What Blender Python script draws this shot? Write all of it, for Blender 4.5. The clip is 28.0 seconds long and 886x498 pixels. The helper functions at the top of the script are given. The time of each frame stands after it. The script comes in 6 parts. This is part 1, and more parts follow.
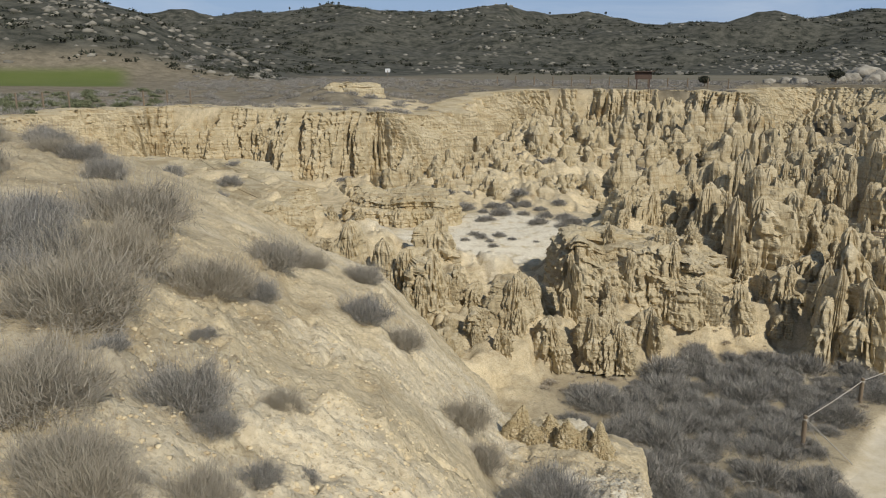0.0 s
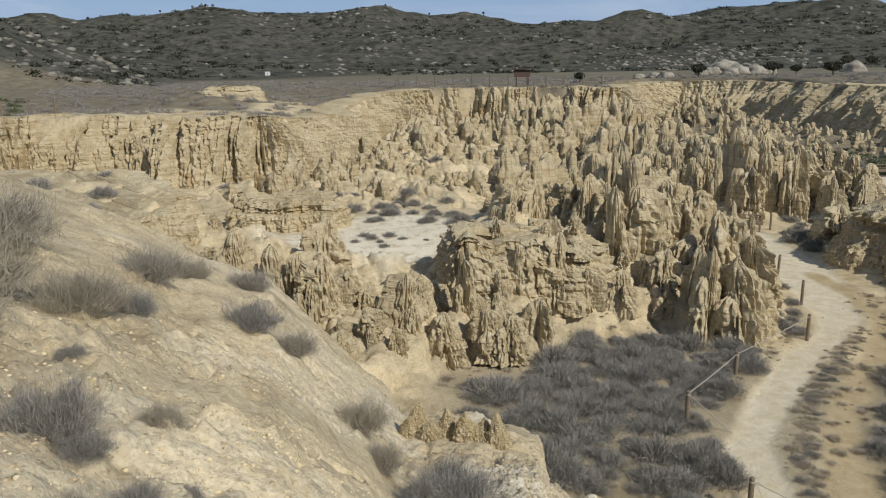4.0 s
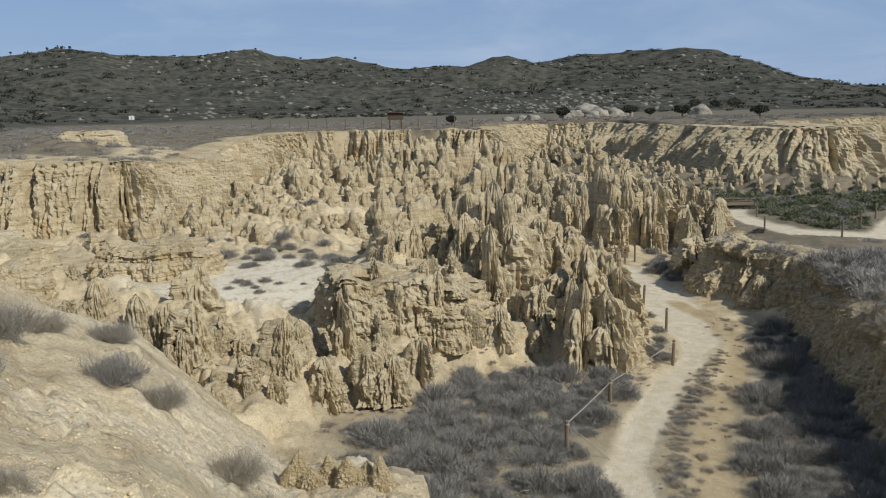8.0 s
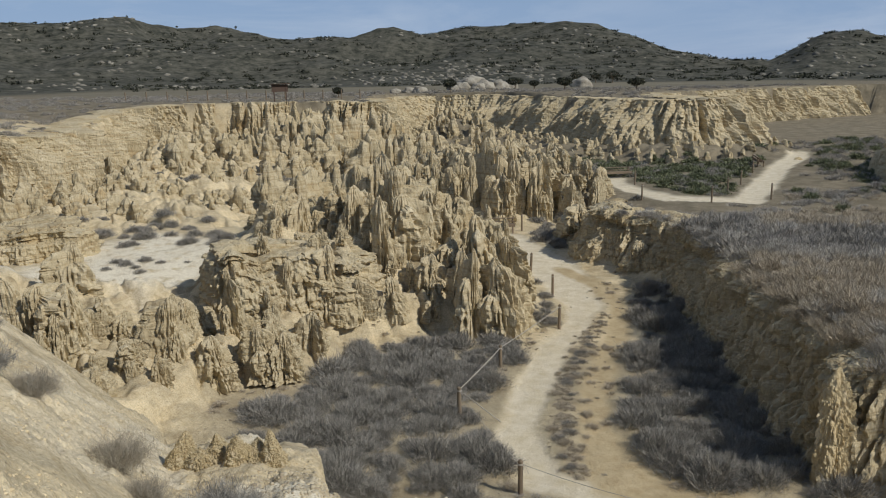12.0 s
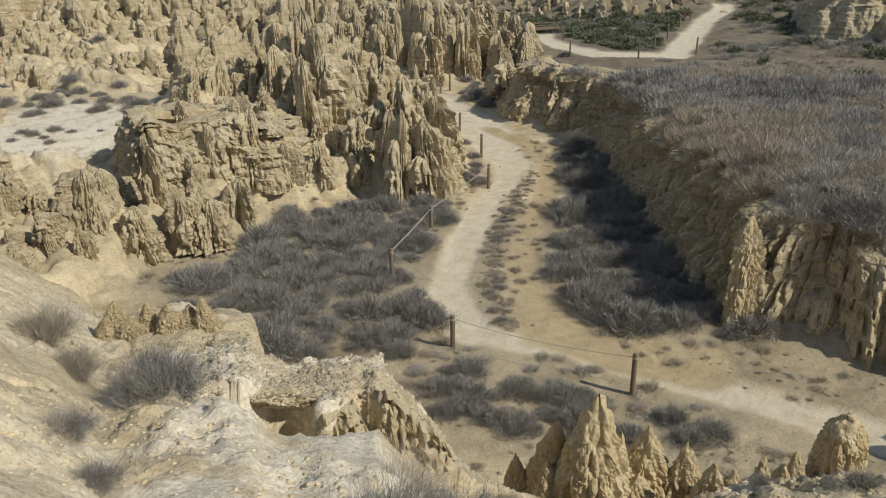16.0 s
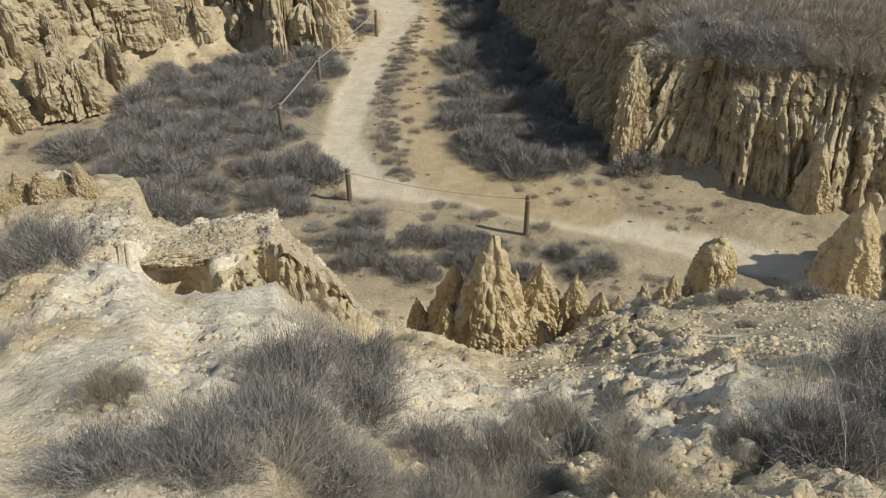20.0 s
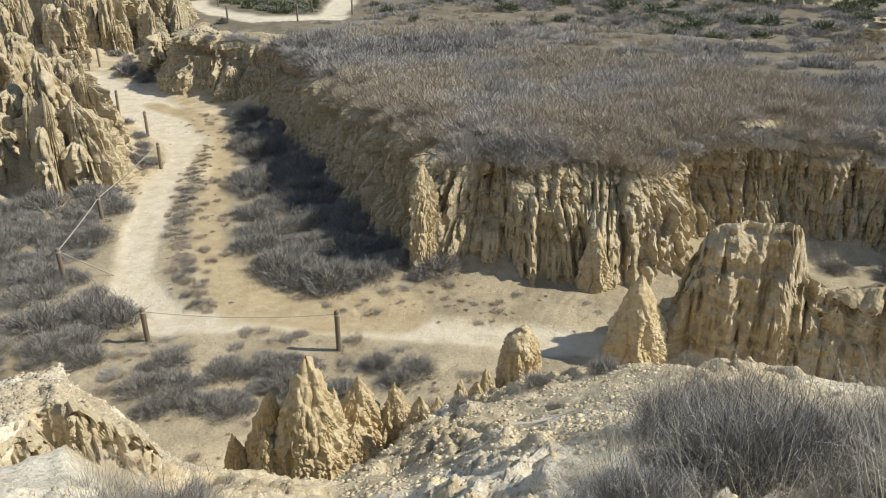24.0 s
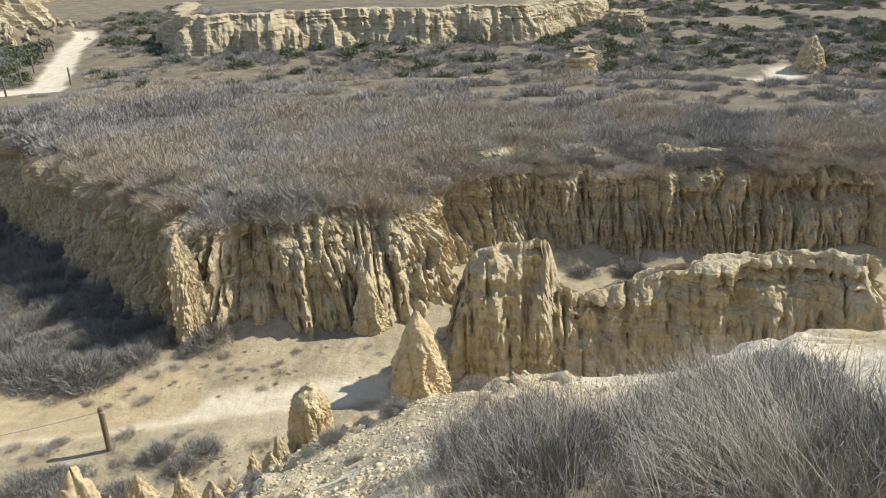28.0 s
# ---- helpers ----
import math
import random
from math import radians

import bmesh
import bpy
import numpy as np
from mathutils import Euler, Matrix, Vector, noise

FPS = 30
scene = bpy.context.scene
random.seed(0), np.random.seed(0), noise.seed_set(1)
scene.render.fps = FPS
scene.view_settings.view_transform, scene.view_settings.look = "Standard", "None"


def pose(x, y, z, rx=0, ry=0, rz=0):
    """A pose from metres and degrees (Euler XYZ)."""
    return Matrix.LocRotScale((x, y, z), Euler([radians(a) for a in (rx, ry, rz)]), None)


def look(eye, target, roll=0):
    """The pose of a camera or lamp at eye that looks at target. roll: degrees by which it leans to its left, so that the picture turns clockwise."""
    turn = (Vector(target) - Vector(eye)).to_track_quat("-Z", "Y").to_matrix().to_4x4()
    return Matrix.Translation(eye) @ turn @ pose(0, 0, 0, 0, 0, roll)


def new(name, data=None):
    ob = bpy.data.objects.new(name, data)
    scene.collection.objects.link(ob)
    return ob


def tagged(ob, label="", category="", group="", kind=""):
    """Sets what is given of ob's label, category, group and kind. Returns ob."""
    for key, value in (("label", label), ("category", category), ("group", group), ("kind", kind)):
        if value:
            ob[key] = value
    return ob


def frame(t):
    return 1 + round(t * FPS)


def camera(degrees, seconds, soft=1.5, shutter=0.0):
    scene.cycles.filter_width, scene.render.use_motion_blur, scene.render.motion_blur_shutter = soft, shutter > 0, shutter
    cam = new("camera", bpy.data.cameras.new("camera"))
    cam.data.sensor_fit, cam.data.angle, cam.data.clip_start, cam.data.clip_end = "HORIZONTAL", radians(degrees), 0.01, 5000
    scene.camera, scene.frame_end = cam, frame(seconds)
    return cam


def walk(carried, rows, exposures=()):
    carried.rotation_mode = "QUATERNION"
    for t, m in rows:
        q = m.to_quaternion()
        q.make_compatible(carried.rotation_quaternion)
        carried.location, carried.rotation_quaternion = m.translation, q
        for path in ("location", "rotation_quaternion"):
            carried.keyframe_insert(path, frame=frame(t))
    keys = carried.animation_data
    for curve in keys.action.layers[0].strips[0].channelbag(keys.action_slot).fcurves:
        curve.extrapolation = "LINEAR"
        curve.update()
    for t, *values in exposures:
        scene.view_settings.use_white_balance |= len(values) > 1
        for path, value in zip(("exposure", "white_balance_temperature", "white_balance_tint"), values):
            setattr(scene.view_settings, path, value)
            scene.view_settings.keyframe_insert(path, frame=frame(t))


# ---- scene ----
cam = camera(60.6, 28.0, 1.1)
PATH = [
    (0.0, pose(-0.000, 0.000, 9.500, 76.50, -0.00, -0.00)),
    (0.5, pose(0.005, 0.008, 9.497, 76.51, 0.21, -1.82)),
    (1.0, pose(0.016, 0.018, 9.497, 76.50, 0.24, -3.47)),
    (1.5, pose(0.029, 0.029, 9.494, 76.54, 0.39, -4.89)),
    (2.0, pose(0.037, 0.037, 9.487, 76.48, 0.37, -5.99)),
    (2.5, pose(0.045, 0.040, 9.475, 76.42, 0.52, -6.43)),
    (3.0, pose(0.048, 0.046, 9.464, 76.36, 0.76, -6.95)),
    (3.5, pose(0.054, 0.059, 9.455, 76.34, 0.93, -7.64)),
    (5.5, pose(0.074, 0.098, 9.405, 77.71, 1.26, -12.32)),
    (6.0, pose(0.084, 0.101, 9.398, 78.18, 1.19, -13.30)),
    (6.5, pose(0.095, 0.098, 9.395, 78.73, 1.16, -14.10)),
    (7.0, pose(0.100, 0.095, 9.395, 79.13, 1.06, -15.50)),
    (7.5, pose(0.100, 0.092, 9.390, 79.37, 1.11, -16.80)),
    (8.0, pose(0.107, 0.090, 9.389, 79.48, 1.16, -17.95)),
    (8.5, pose(0.118, 0.088, 9.387, 79.51, 1.12, -19.44)),
    (9.0, pose(0.124, 0.085, 9.386, 79.57, 1.18, -20.94)),
    (9.5, pose(0.128, 0.083, 9.385, 79.57, 1.14, -22.14)),
    (10.0, pose(0.133, 0.083, 9.383, 79.57, 1.10, -23.77)),
    (10.5, pose(0.139, 0.077, 9.378, 79.66, 1.00, -24.58)),
    (11.0, pose(0.143, 0.068, 9.368, 79.75, 0.92, -25.15)),
    (11.5, pose(0.151, 0.067, 9.353, 78.67, 0.93, -25.69)),
    (12.0, pose(0.159, 0.070, 9.338, 77.30, 1.01, -26.27)),
    (12.5, pose(0.163, 0.078, 9.325, 75.72, 1.01, -26.99)),
    (13.0, pose(0.171, 0.080, 9.315, 74.13, 0.97, -27.69)),
    (13.5, pose(0.185, 0.090, 9.315, 72.38, 0.85, -28.23)),
    (15.5, pose(0.202, 0.098, 9.286, 68.10, 1.00, -30.88)),
    (16.0, pose(0.206, 0.097, 9.280, 66.89, 1.03, -31.77)),
    (16.5, pose(0.210, 0.089, 9.272, 65.21, 0.93, -32.46)),
    (17.0, pose(0.216, 0.092, 9.264, 63.67, 0.84, -33.24)),
    (17.5, pose(0.220, 0.087, 9.257, 62.31, 0.87, -34.11)),
    (18.0, pose(0.219, 0.076, 9.247, 60.74, 0.67, -35.03)),
    (18.5, pose(0.219, 0.064, 9.241, 59.04, 0.78, -35.86)),
    (19.0, pose(0.218, 0.047, 9.229, 57.58, 0.71, -36.90)),
    (19.5, pose(0.226, 0.044, 9.227, 56.50, 0.58, -38.18)),
    (20.0, pose(0.241, 0.041, 9.221, 55.78, 0.31, -40.08)),
    (20.5, pose(0.254, 0.031, 9.228, 55.49, 0.31, -42.32)),
    (21.0, pose(0.271, 0.029, 9.220, 55.64, 0.05, -45.01)),
    (21.5, pose(0.248, 0.038, 9.223, 57.07, 0.02, -48.05)),
    (23.5, pose(0.270, -0.057, 9.270, 62.90, -0.98, -52.58)),
    (24.0, pose(0.263, -0.032, 9.275, 64.23, -0.18, -56.15)),
    (24.5, pose(0.268, -0.022, 9.285, 65.61, 0.46, -58.35)),
    (25.0, pose(0.277, -0.024, 9.283, 66.59, 0.75, -60.68)),
    (25.5, pose(0.285, -0.006, 9.288, 66.99, 1.36, -63.36)),
    (26.0, pose(0.290, -0.002, 9.290, 67.26, 1.39, -65.67)),
    (26.5, pose(0.296, 0.006, 9.294, 67.61, 1.52, -67.60)),
    (27.0, pose(0.311, -0.003, 9.296, 67.82, 1.51, -69.95)),
    (27.5, pose(0.331, -0.014, 9.301, 67.77, 1.35, -73.44)),
    (28.0, pose(0.343, -0.017, 9.300, 67.60, 1.30, -75.70)),
]
walk(cam, PATH, [(0.0, -0.56, 6510, 10), (8.0, -0.58, 6260, 10), (11.0, -0.61, 6210, 10), (13.0, -0.70, 6510, 10), (16.5, -0.54, 6560, 10), (20.0, -0.44, 6560, 10), (24.0, -0.04, 6420, 10), (28.0, 0.19, 6390, 10)])

# ---------------------------------------------------------------- light
SUN_AZ, SUN_EL = 147.0, 41.0          # clockwise from +y, and above the horizon
world = bpy.data.worlds.new("sky")
scene.world = world
world.use_nodes = True
wn, wl = world.node_tree.nodes, world.node_tree.links
sky = wn.new("ShaderNodeTexSky")
sky.sky_type, sky.sun_disc = "NISHITA", False
sky.sun_elevation, sky.sun_rotation = radians(SUN_EL), radians(SUN_AZ)
sky.air_density, sky.dust_density, sky.ozone_density = 1.0, 0.0, 4.0
# thin streaks of high cloud
coords = wn.new("ShaderNodeTexCoord")
stretch = wn.new("ShaderNodeMapping")
stretch.inputs["Scale"].default_value = (1.6, 2.6, 7.0)
stretch.inputs["Rotation"].default_value = (0.0, 0.3, 0.5)
wisps = wn.new("ShaderNodeTexNoise")
wisps.inputs["Scale"].default_value, wisps.inputs["Detail"].default_value, wisps.inputs["Roughness"].default_value = 1.4, 7.0, 0.62
wisps.inputs["Distortion"].default_value = 0.7
veil = wn.new("ShaderNodeMapRange")
veil.inputs["From Min"].default_value, veil.inputs["From Max"].default_value, veil.inputs["To Max"].default_value = 0.45, 0.75, 0.6
haze = wn.new("ShaderNodeMix")
haze.data_type = "RGBA"
haze.inputs["B"].default_value = (4.9, 6.9, 10.6, 1)
clouds = wn.new("ShaderNodeMix")
clouds.data_type = "RGBA"
clouds.inputs["B"].default_value = (9.0, 10.2, 12.0, 1)
wl.new(coords.outputs["Generated"], stretch.inputs["Vector"])
wl.new(stretch.outputs["Vector"], wisps.inputs["Vector"])
wl.new(wisps.outputs["Fac"], veil.inputs["Value"])
wl.new(veil.outputs["Result"], clouds.inputs["Factor"])
wl.new(sky.outputs[0], haze.inputs["A"])
apart = wn.new("ShaderNodeSeparateXYZ")
low_air = wn.new("ShaderNodeMapRange")
for key, val in (("From Min", 0.0), ("From Max", 0.55), ("To Min", 0.85), ("To Max", 0.1)):
    low_air.inputs[key].default_value = val
wl.new(coords.outputs["Generated"], apart.inputs["Vector"])
wl.new(apart.outputs["Z"], low_air.inputs["Value"])
wl.new(low_air.outputs["Result"], haze.inputs["Factor"])
wl.new(haze.outputs["Result"], clouds.inputs["A"])
wl.new(clouds.outputs["Result"], wn["Background"].inputs[0])
wn["Background"].inputs[1].default_value = 0.088
sun = new("sun", bpy.data.lights.new("sun", "SUN"))
sun.data.energy, sun.data.angle, sun.data.color = 5.0, radians(0.8), (1.0, 0.96, 0.87)
sa, se = radians(SUN_AZ), radians(SUN_EL)
sun.matrix_world = look((math.sin(sa) * math.cos(se) * 100, math.cos(sa) * math.cos(se) * 100, math.sin(se) * 100), (0, 0, 0))


# ---------------------------------------------------------------- materials
def material(name):
    m = bpy.data.materials.new(name)
    m.use_nodes = True
    return m, m.node_tree.nodes, m.node_tree.links, m.node_tree.nodes["Principled BSDF"]


def noise_node(n, l, scale, detail=5.0, rough=0.6, squash=None, coords="Object"):
    c = n.new("ShaderNodeTexCoord")
    t = n.new("ShaderNodeTexNoise")
    t.inputs["Scale"].default_value, t.inputs["Detail"].default_value, t.inputs["Roughness"].default_value = scale, detail, rough
    if squash:
        mp = n.new("ShaderNodeMapping")
        mp.inputs["Scale"].default_value = squash
        l.new(c.outputs[coords], mp.inputs["Vector"])
        l.new(mp.outputs["Vector"], t.inputs["Vector"])
    else:
        l.new(c.outputs[coords], t.inputs["Vector"])
    return t.outputs["Fac"]


def rng_node(n, l, src, a, b, lo=0.0, hi=1.0):
    r = n.new("ShaderNodeMapRange")
    for k, v in (("From Min", a), ("From Max", b), ("To Min", lo), ("To Max", hi)):
        r.inputs[k].default_value = v
    l.new(src, r.inputs["Value"])
    return r.outputs["Result"]


def mix_node(n, l, fac, a, b):
    m = n.new("ShaderNodeMix")
    m.data_type = "RGBA"
    for key, v in (("A", a), ("B", b)):
        if isinstance(v, tuple):
            m.inputs[key].default_value = (*v, 1)
        else:
            l.new(v, m.inputs[key])
    if isinstance(fac, float):
        m.inputs["Factor"].default_value = fac
    else:
        l.new(fac, m.inputs["Factor"])
    return m.outputs["Result"]


def math_node(n, l, op, a, b):
    m = n.new("ShaderNodeMath")
    m.operation, m.use_clamp = op, op != "SUBTRACT"
    for k, v in ((0, a), (1, b)):
        if isinstance(v, (int, float)):
            m.inputs[k].default_value = v
        else:
            l.new(v, m.inputs[k])
    return m.outputs[0]


def bump_node(n, l, height, strength, distance, under=None):
    b = n.new("ShaderNodeBump")
    b.inputs["Strength"].default_value, b.inputs["Distance"].default_value = strength, distance
    l.new(height, b.inputs["Height"])
    if under:
        l.new(under, b.inputs["Normal"])
    return b.outputs["Normal"]


def grain_node(n, l, scale, squash=None, smooth_=0.3):
    c = n.new("ShaderNodeTexCoord")
    t = n.new("ShaderNodeTexVoronoi")
    t.feature = "SMOOTH_F1"
    t.inputs["Scale"].default_value, t.inputs["Smoothness"].default_value, t.inputs["Randomness"].default_value = scale, smooth_, 1.0
    if squash:
        mp = n.new("ShaderNodeMapping")
        mp.inputs["Scale"].default_value = squash
        l.new(c.outputs["Object"], mp.inputs["Vector"])
        l.new(mp.outputs["Vector"], t.inputs["Vector"])
    else:
        l.new(c.outputs["Object"], t.inputs["Vector"])
    inv = n.new("ShaderNodeMath")
    inv.operation = "SUBTRACT"
    inv.inputs[0].default_value = 1.0
    l.new(t.outputs["Distance"], inv.inputs[1])
    return inv.outputs[0]


def attr_node(n, name):
    a = n.new("ShaderNodeAttribute")
    a.attribute_name = name
    return a.outputs["Fac"]


def rock_colour(n, l, k=1.0):
    """Pale tan silt with ochre stains, beds and a bleached crust."""
    c = mix_node(n, l, rng_node(n, l, noise_node(n, l, 0.55 * k, 4), 0.35, 0.68), (0.58, 0.49, 0.325), (0.46, 0.375, 0.225))
    c = mix_node(n, l, rng_node(n, l, noise_node(n, l, 1.0, 5, 0.65, (3.2 * k, 3.2 * k, 0.45 * k)), 0.46, 0.70, 0, 0.7), c, (0.66, 0.575, 0.40))
    beds = rng_node(n, l, noise_node(n, l, 1.0, 4, 0.65, (0.25 * k, 0.25 * k, 6.5 * k)), 0.52, 0.60, 0, 0.6)
    c = mix_node(n, l, beds, c, (0.38, 0.29, 0.16))
    stain = rng_node(n, l, noise_node(n, l, 0.33 * k, 4, 0.7), 0.60, 0.70, 0, 0.55)
    c = mix_node(n, l, stain, c, (0.42, 0.28, 0.12))
    fine = rng_node(n, l, noise_node(n, l, 11.0 * k, 5, 0.75), 0.42, 0.68)
    c = mix_node(n, l, math_node(n, l, "MULTIPLY", fine, 0.36), c, (0.27, 0.195, 0.10))
    pits = rng_node(n, l, noise_node(n, l, 4.2 * k, 3, 0.6), 0.63, 0.70, 0, 0.6)
    return mix_node(n, l, pits, c, (0.20, 0.14, 0.07))


def rock_bump(n, l, fine=1.0, k=1.0):
    streak = noise_node(n, l, 1.0, 3, 0.55, (6.0 * k, 6.0 * k, 0.8 * k))
    b = bump_node(n, l, streak, 0.7, 0.13)
    b = bump_node(n, l, noise_node(n, l, 1.0, 3, 0.6, (0.8 * k, 0.8 * k, 8.0 * k)), 0.35, 0.05, b)
    b = bump_node(n, l, grain_node(n, l, 1.0, (9.0 * k, 9.0 * k, 3.5 * k)), 0.55, 0.06, b)
    return bump_node(n, l, noise_node(n, l, 9.0 * k, 6, 0.7), 0.75 * fine, 0.06, b)


rock, n, l, p = material("rock")
l.new(rock_colour(n, l), p.inputs["Base Color"])
l.new(rock_bump(n, l), p.inputs["Normal"])
p.inputs["Roughness"].default_value, p.inputs["Specular IOR Level"].default_value = 0.95, 0.15

column_rock, n, l, p = material("column_rock")     # for columns that are built one unit high and enlarged
l.new(rock_colour(n, l, 2.6), p.inputs["Base Color"])
l.new(rock_bump(n, l, 1.0, 2.6), p.inputs["Normal"])
p.inputs["Roughness"].default_value, p.inputs["Specular IOR Level"].default_value = 0.95, 0.15

earth, n, l, p = material("earth")
c = rock_colour(n, l)
# loose ochre soil on slopes, bleached crust in patches
c = mix_node(n, l, rng_node(n, l, noise_node(n, l, 0.8, 5, 0.65), 0.40, 0.60, 0, 0.85), c, (0.76, 0.625, 0.395))
c = mix_node(n, l, math_node(n, l, "MULTIPLY", attr_node(n, "crust"), rng_node(n, l, noise_node(n, l, 1.7, 6, 0.7), 0.36, 0.50)), c, (0.84, 0.765, 0.60))
peb = rng_node(n, l, noise_node(n, l, 22.0, 4, 0.7), 0.55, 0.66, 0, 0.6)
c = mix_node(n, l, peb, c, (0.27, 0.205, 0.125))
gaps = rng_node(n, l, grain_node(n, l, 21.0), 0.35, 0.62, 0.22, 0.0)
c = mix_node(n, l, gaps, c, (0.25, 0.185, 0.105))
speck = rng_node(n, l, noise_node(n, l, 45.0, 3, 0.7), 0.56, 0.66, 0, 0.7)
c = mix_node(n, l, speck, c, (0.62, 0.55, 0.42))
damp = rng_node(n, l, noise_node(n, l, 2.6, 7, 0.8), 0.50, 0.66, 0, 0.30)
c = mix_node(n, l, damp, c, (0.30, 0.22, 0.12))
soil = mix_node(n, l, rng_node(n, l, noise_node(n, l, 0.6, 6, 0.7), 0.38, 0.62), (0.15, 0.127, 0.088), (0.25, 0.212, 0.148))
c = mix_node(n, l, math_node(n, l, "MULTIPLY", attr_node(n, "scrub"), rng_node(n, l, noise_node(n, l, 0.9, 6, 0.75), 0.25, 0.45, 0.55, 1.0)), c, soil)
plough = mix_node(n, l, rng_node(n, l, noise_node(n, l, 0.03, 4), 0.3, 0.7), (0.155, 0.14, 0.10), (0.21, 0.185, 0.13))
c = mix_node(n, l, attr_node(n, "field"), c, plough)
c = mix_node(n, l, attr_node(n, "crop"), c, mix_node(n, l, noise_node(n, l, 0.2, 4), (0.11, 0.14, 0.035), (0.15, 0.17, 0.055)))
wood_green = mix_node(n, l, rng_node(n, l, noise_node(n, l, 0.16, 8, 0.78), 0.40, 0.60), (0.036, 0.038, 0.029), (0.125, 0.118, 0.092))
bare = rng_node(n, l, noise_node(n, l, 0.11, 9, 0.82), 0.60, 0.70)
wood_green = mix_node(n, l, bare, wood_green, (0.15, 0.138, 0.112))
c = mix_node(n, l, attr_node(n, "hill"), c, wood_green)
track = mix_node(n, l, rng_node(n, l, noise_node(n, l, 2.2, 6, 0.7), 0.35, 0.65), (0.74, 0.66, 0.51), (0.60, 0.51, 0.345))
c = mix_node(n, l, attr_node(n, "track"), c, track)
ochre = mix_node(n, l, rng_node(n, l, noise_node(n, l, 2.6, 6, 0.7), 0.35, 0.65), (0.42, 0.32, 0.18), (0.53, 0.425, 0.26))
c = mix_node(n, l, attr_node(n, "lane"), c, ochre)
l.new(c, p.inputs["Base Color"])
b = bump_node(n, l, noise_node(n, l, 5.0, 6, 0.65), 0.7, 0.06)
b = bump_node(n, l, noise_node(n, l, 18.0, 5, 0.75), 0.6, 0.022, b)
b = bump_node(n, l, grain_node(n, l, 46.0), 0.2, 0.008, b)
l.new(b, p.inputs["Normal"])
p.inputs["Roughness"].default_value, p.inputs["Specular IOR Level"].default_value = 0.97, 0.1


def plant_material(name, dark, light, straw=None, spread=1.0):
    m, n, l, p = material(name)
    info = n.new("ShaderNodeObjectInfo")
    geo = n.new("ShaderNodeNewGeometry")
    c = mix_node(n, l, rng_node(n, l, geo.outputs["Random Per Island"], 0.0, 1.0, 0.5 - spread / 2, 0.5 + spread / 2), dark, light)
    if straw:
        c = mix_node(n, l, rng_node(n, l, info.outputs["Random"], 0.45, 1.0, 0, 0.8), c, straw)
    l.new(c, p.inputs["Base Color"])
    p.inputs["Roughness"].default_value, p.inputs["Specular IOR Level"].default_value = 0.85, 0.2
    return m


thicket = plant_material("dark_twig", (0.11, 0.103, 0.09), (0.50, 0.465, 0.405))
dull = plant_material("dull_scrub", (0.15, 0.14, 0.122), (0.47, 0.435, 0.38), spread=0.9)
tan_scrub = plant_material("tan_scrub", (0.27, 0.23, 0.17), (0.62, 0.53, 0.40), spread=0.9)
twig = plant_material("grey_twig", (0.10, 0.094, 0.084), (0.47, 0.44, 0.385), (0.40, 0.345, 0.25))
dry = plant_material("dry_scrub", (0.21, 0.196, 0.172), (0.66, 0.61, 0.53), (0.50, 0.43, 0.32), 0.9)
straw = plant_material("dry_grass", (0.24, 0.215, 0.165), (0.72, 0.65, 0.51), (0.48, 0.425, 0.32))
green = plant_material("green_scrub", (0.09, 0.105, 0.055), (0.25, 0.26, 0.15))
dark_green = plant_material("dark_scrub", (0.024, 0.027, 0.018), (0.07, 0.072, 0.048))
stone = plant_material("grey_stone", (0.15, 0.138, 0.112), (0.31, 0.285, 0.23))

wood, n, l, p = material("weathered_wood")
c = mix_node(n, l, noise_node(n, l, 1.0, 5, 0.7, (30, 30, 2.0)), (0.13, 0.095, 0.06), (0.30, 0.23, 0.155))
l.new(c, p.inputs["Base Color"])
l.new(bump_node(n, l, noise_node(n, l, 1.0, 4, 0.7, (60, 60, 3.0)), 0.5, 0.01), p.inputs["Normal"])
p.inputs["Roughness"].default_value = 0.85
rope_mat, n, l, p = material("rope")
l.new(mix_node(n, l, noise_node(n, l, 60.0), (0.30, 0.27, 0.22), (0.52, 0.48, 0.41)), p.inputs["Base Color"])
p.inputs["Roughness"].default_value = 0.9
rust, n, l, p = material("brown_board")
l.new(mix_node(n, l, noise_node(n, l, 6.0), (0.06, 0.035, 0.022), (0.10, 0.06, 0.04)), p.inputs["Base Color"])
p.inputs["Roughness"].default_value = 0.7


# ---------------------------------------------------------------- numeric helpers
def vnoise(x, y, seed=0):
    """Smooth value noise in 0..1 on numpy arrays."""
    xi, yi = np.floor(x).astype(np.int64), np.floor(y).astype(np.int64)
    fx, fy = x - xi, y - yi
    fx, fy = fx * fx * (3 - 2 * fx), fy * fy * (3 - 2 * fy)

    def h(a, b):
        n = (a * 374761393 + b * 668265263 + seed * 974634777) & 0x7FFFFFFF
        n = ((n ^ (n >> 13)) * 1274126177) & 0x7FFFFFFF
        n = ((n ^ (n >> 16)) * 2246822519) & 0x7FFFFFFF
        return (n & 0xFFFF) / 65535.0
    return (h(xi, yi) * (1 - fx) + h(xi + 1, yi) * fx) * (1 - fy) + (h(xi, yi + 1) * (1 - fx) + h(xi + 1, yi + 1) * fx) * fy


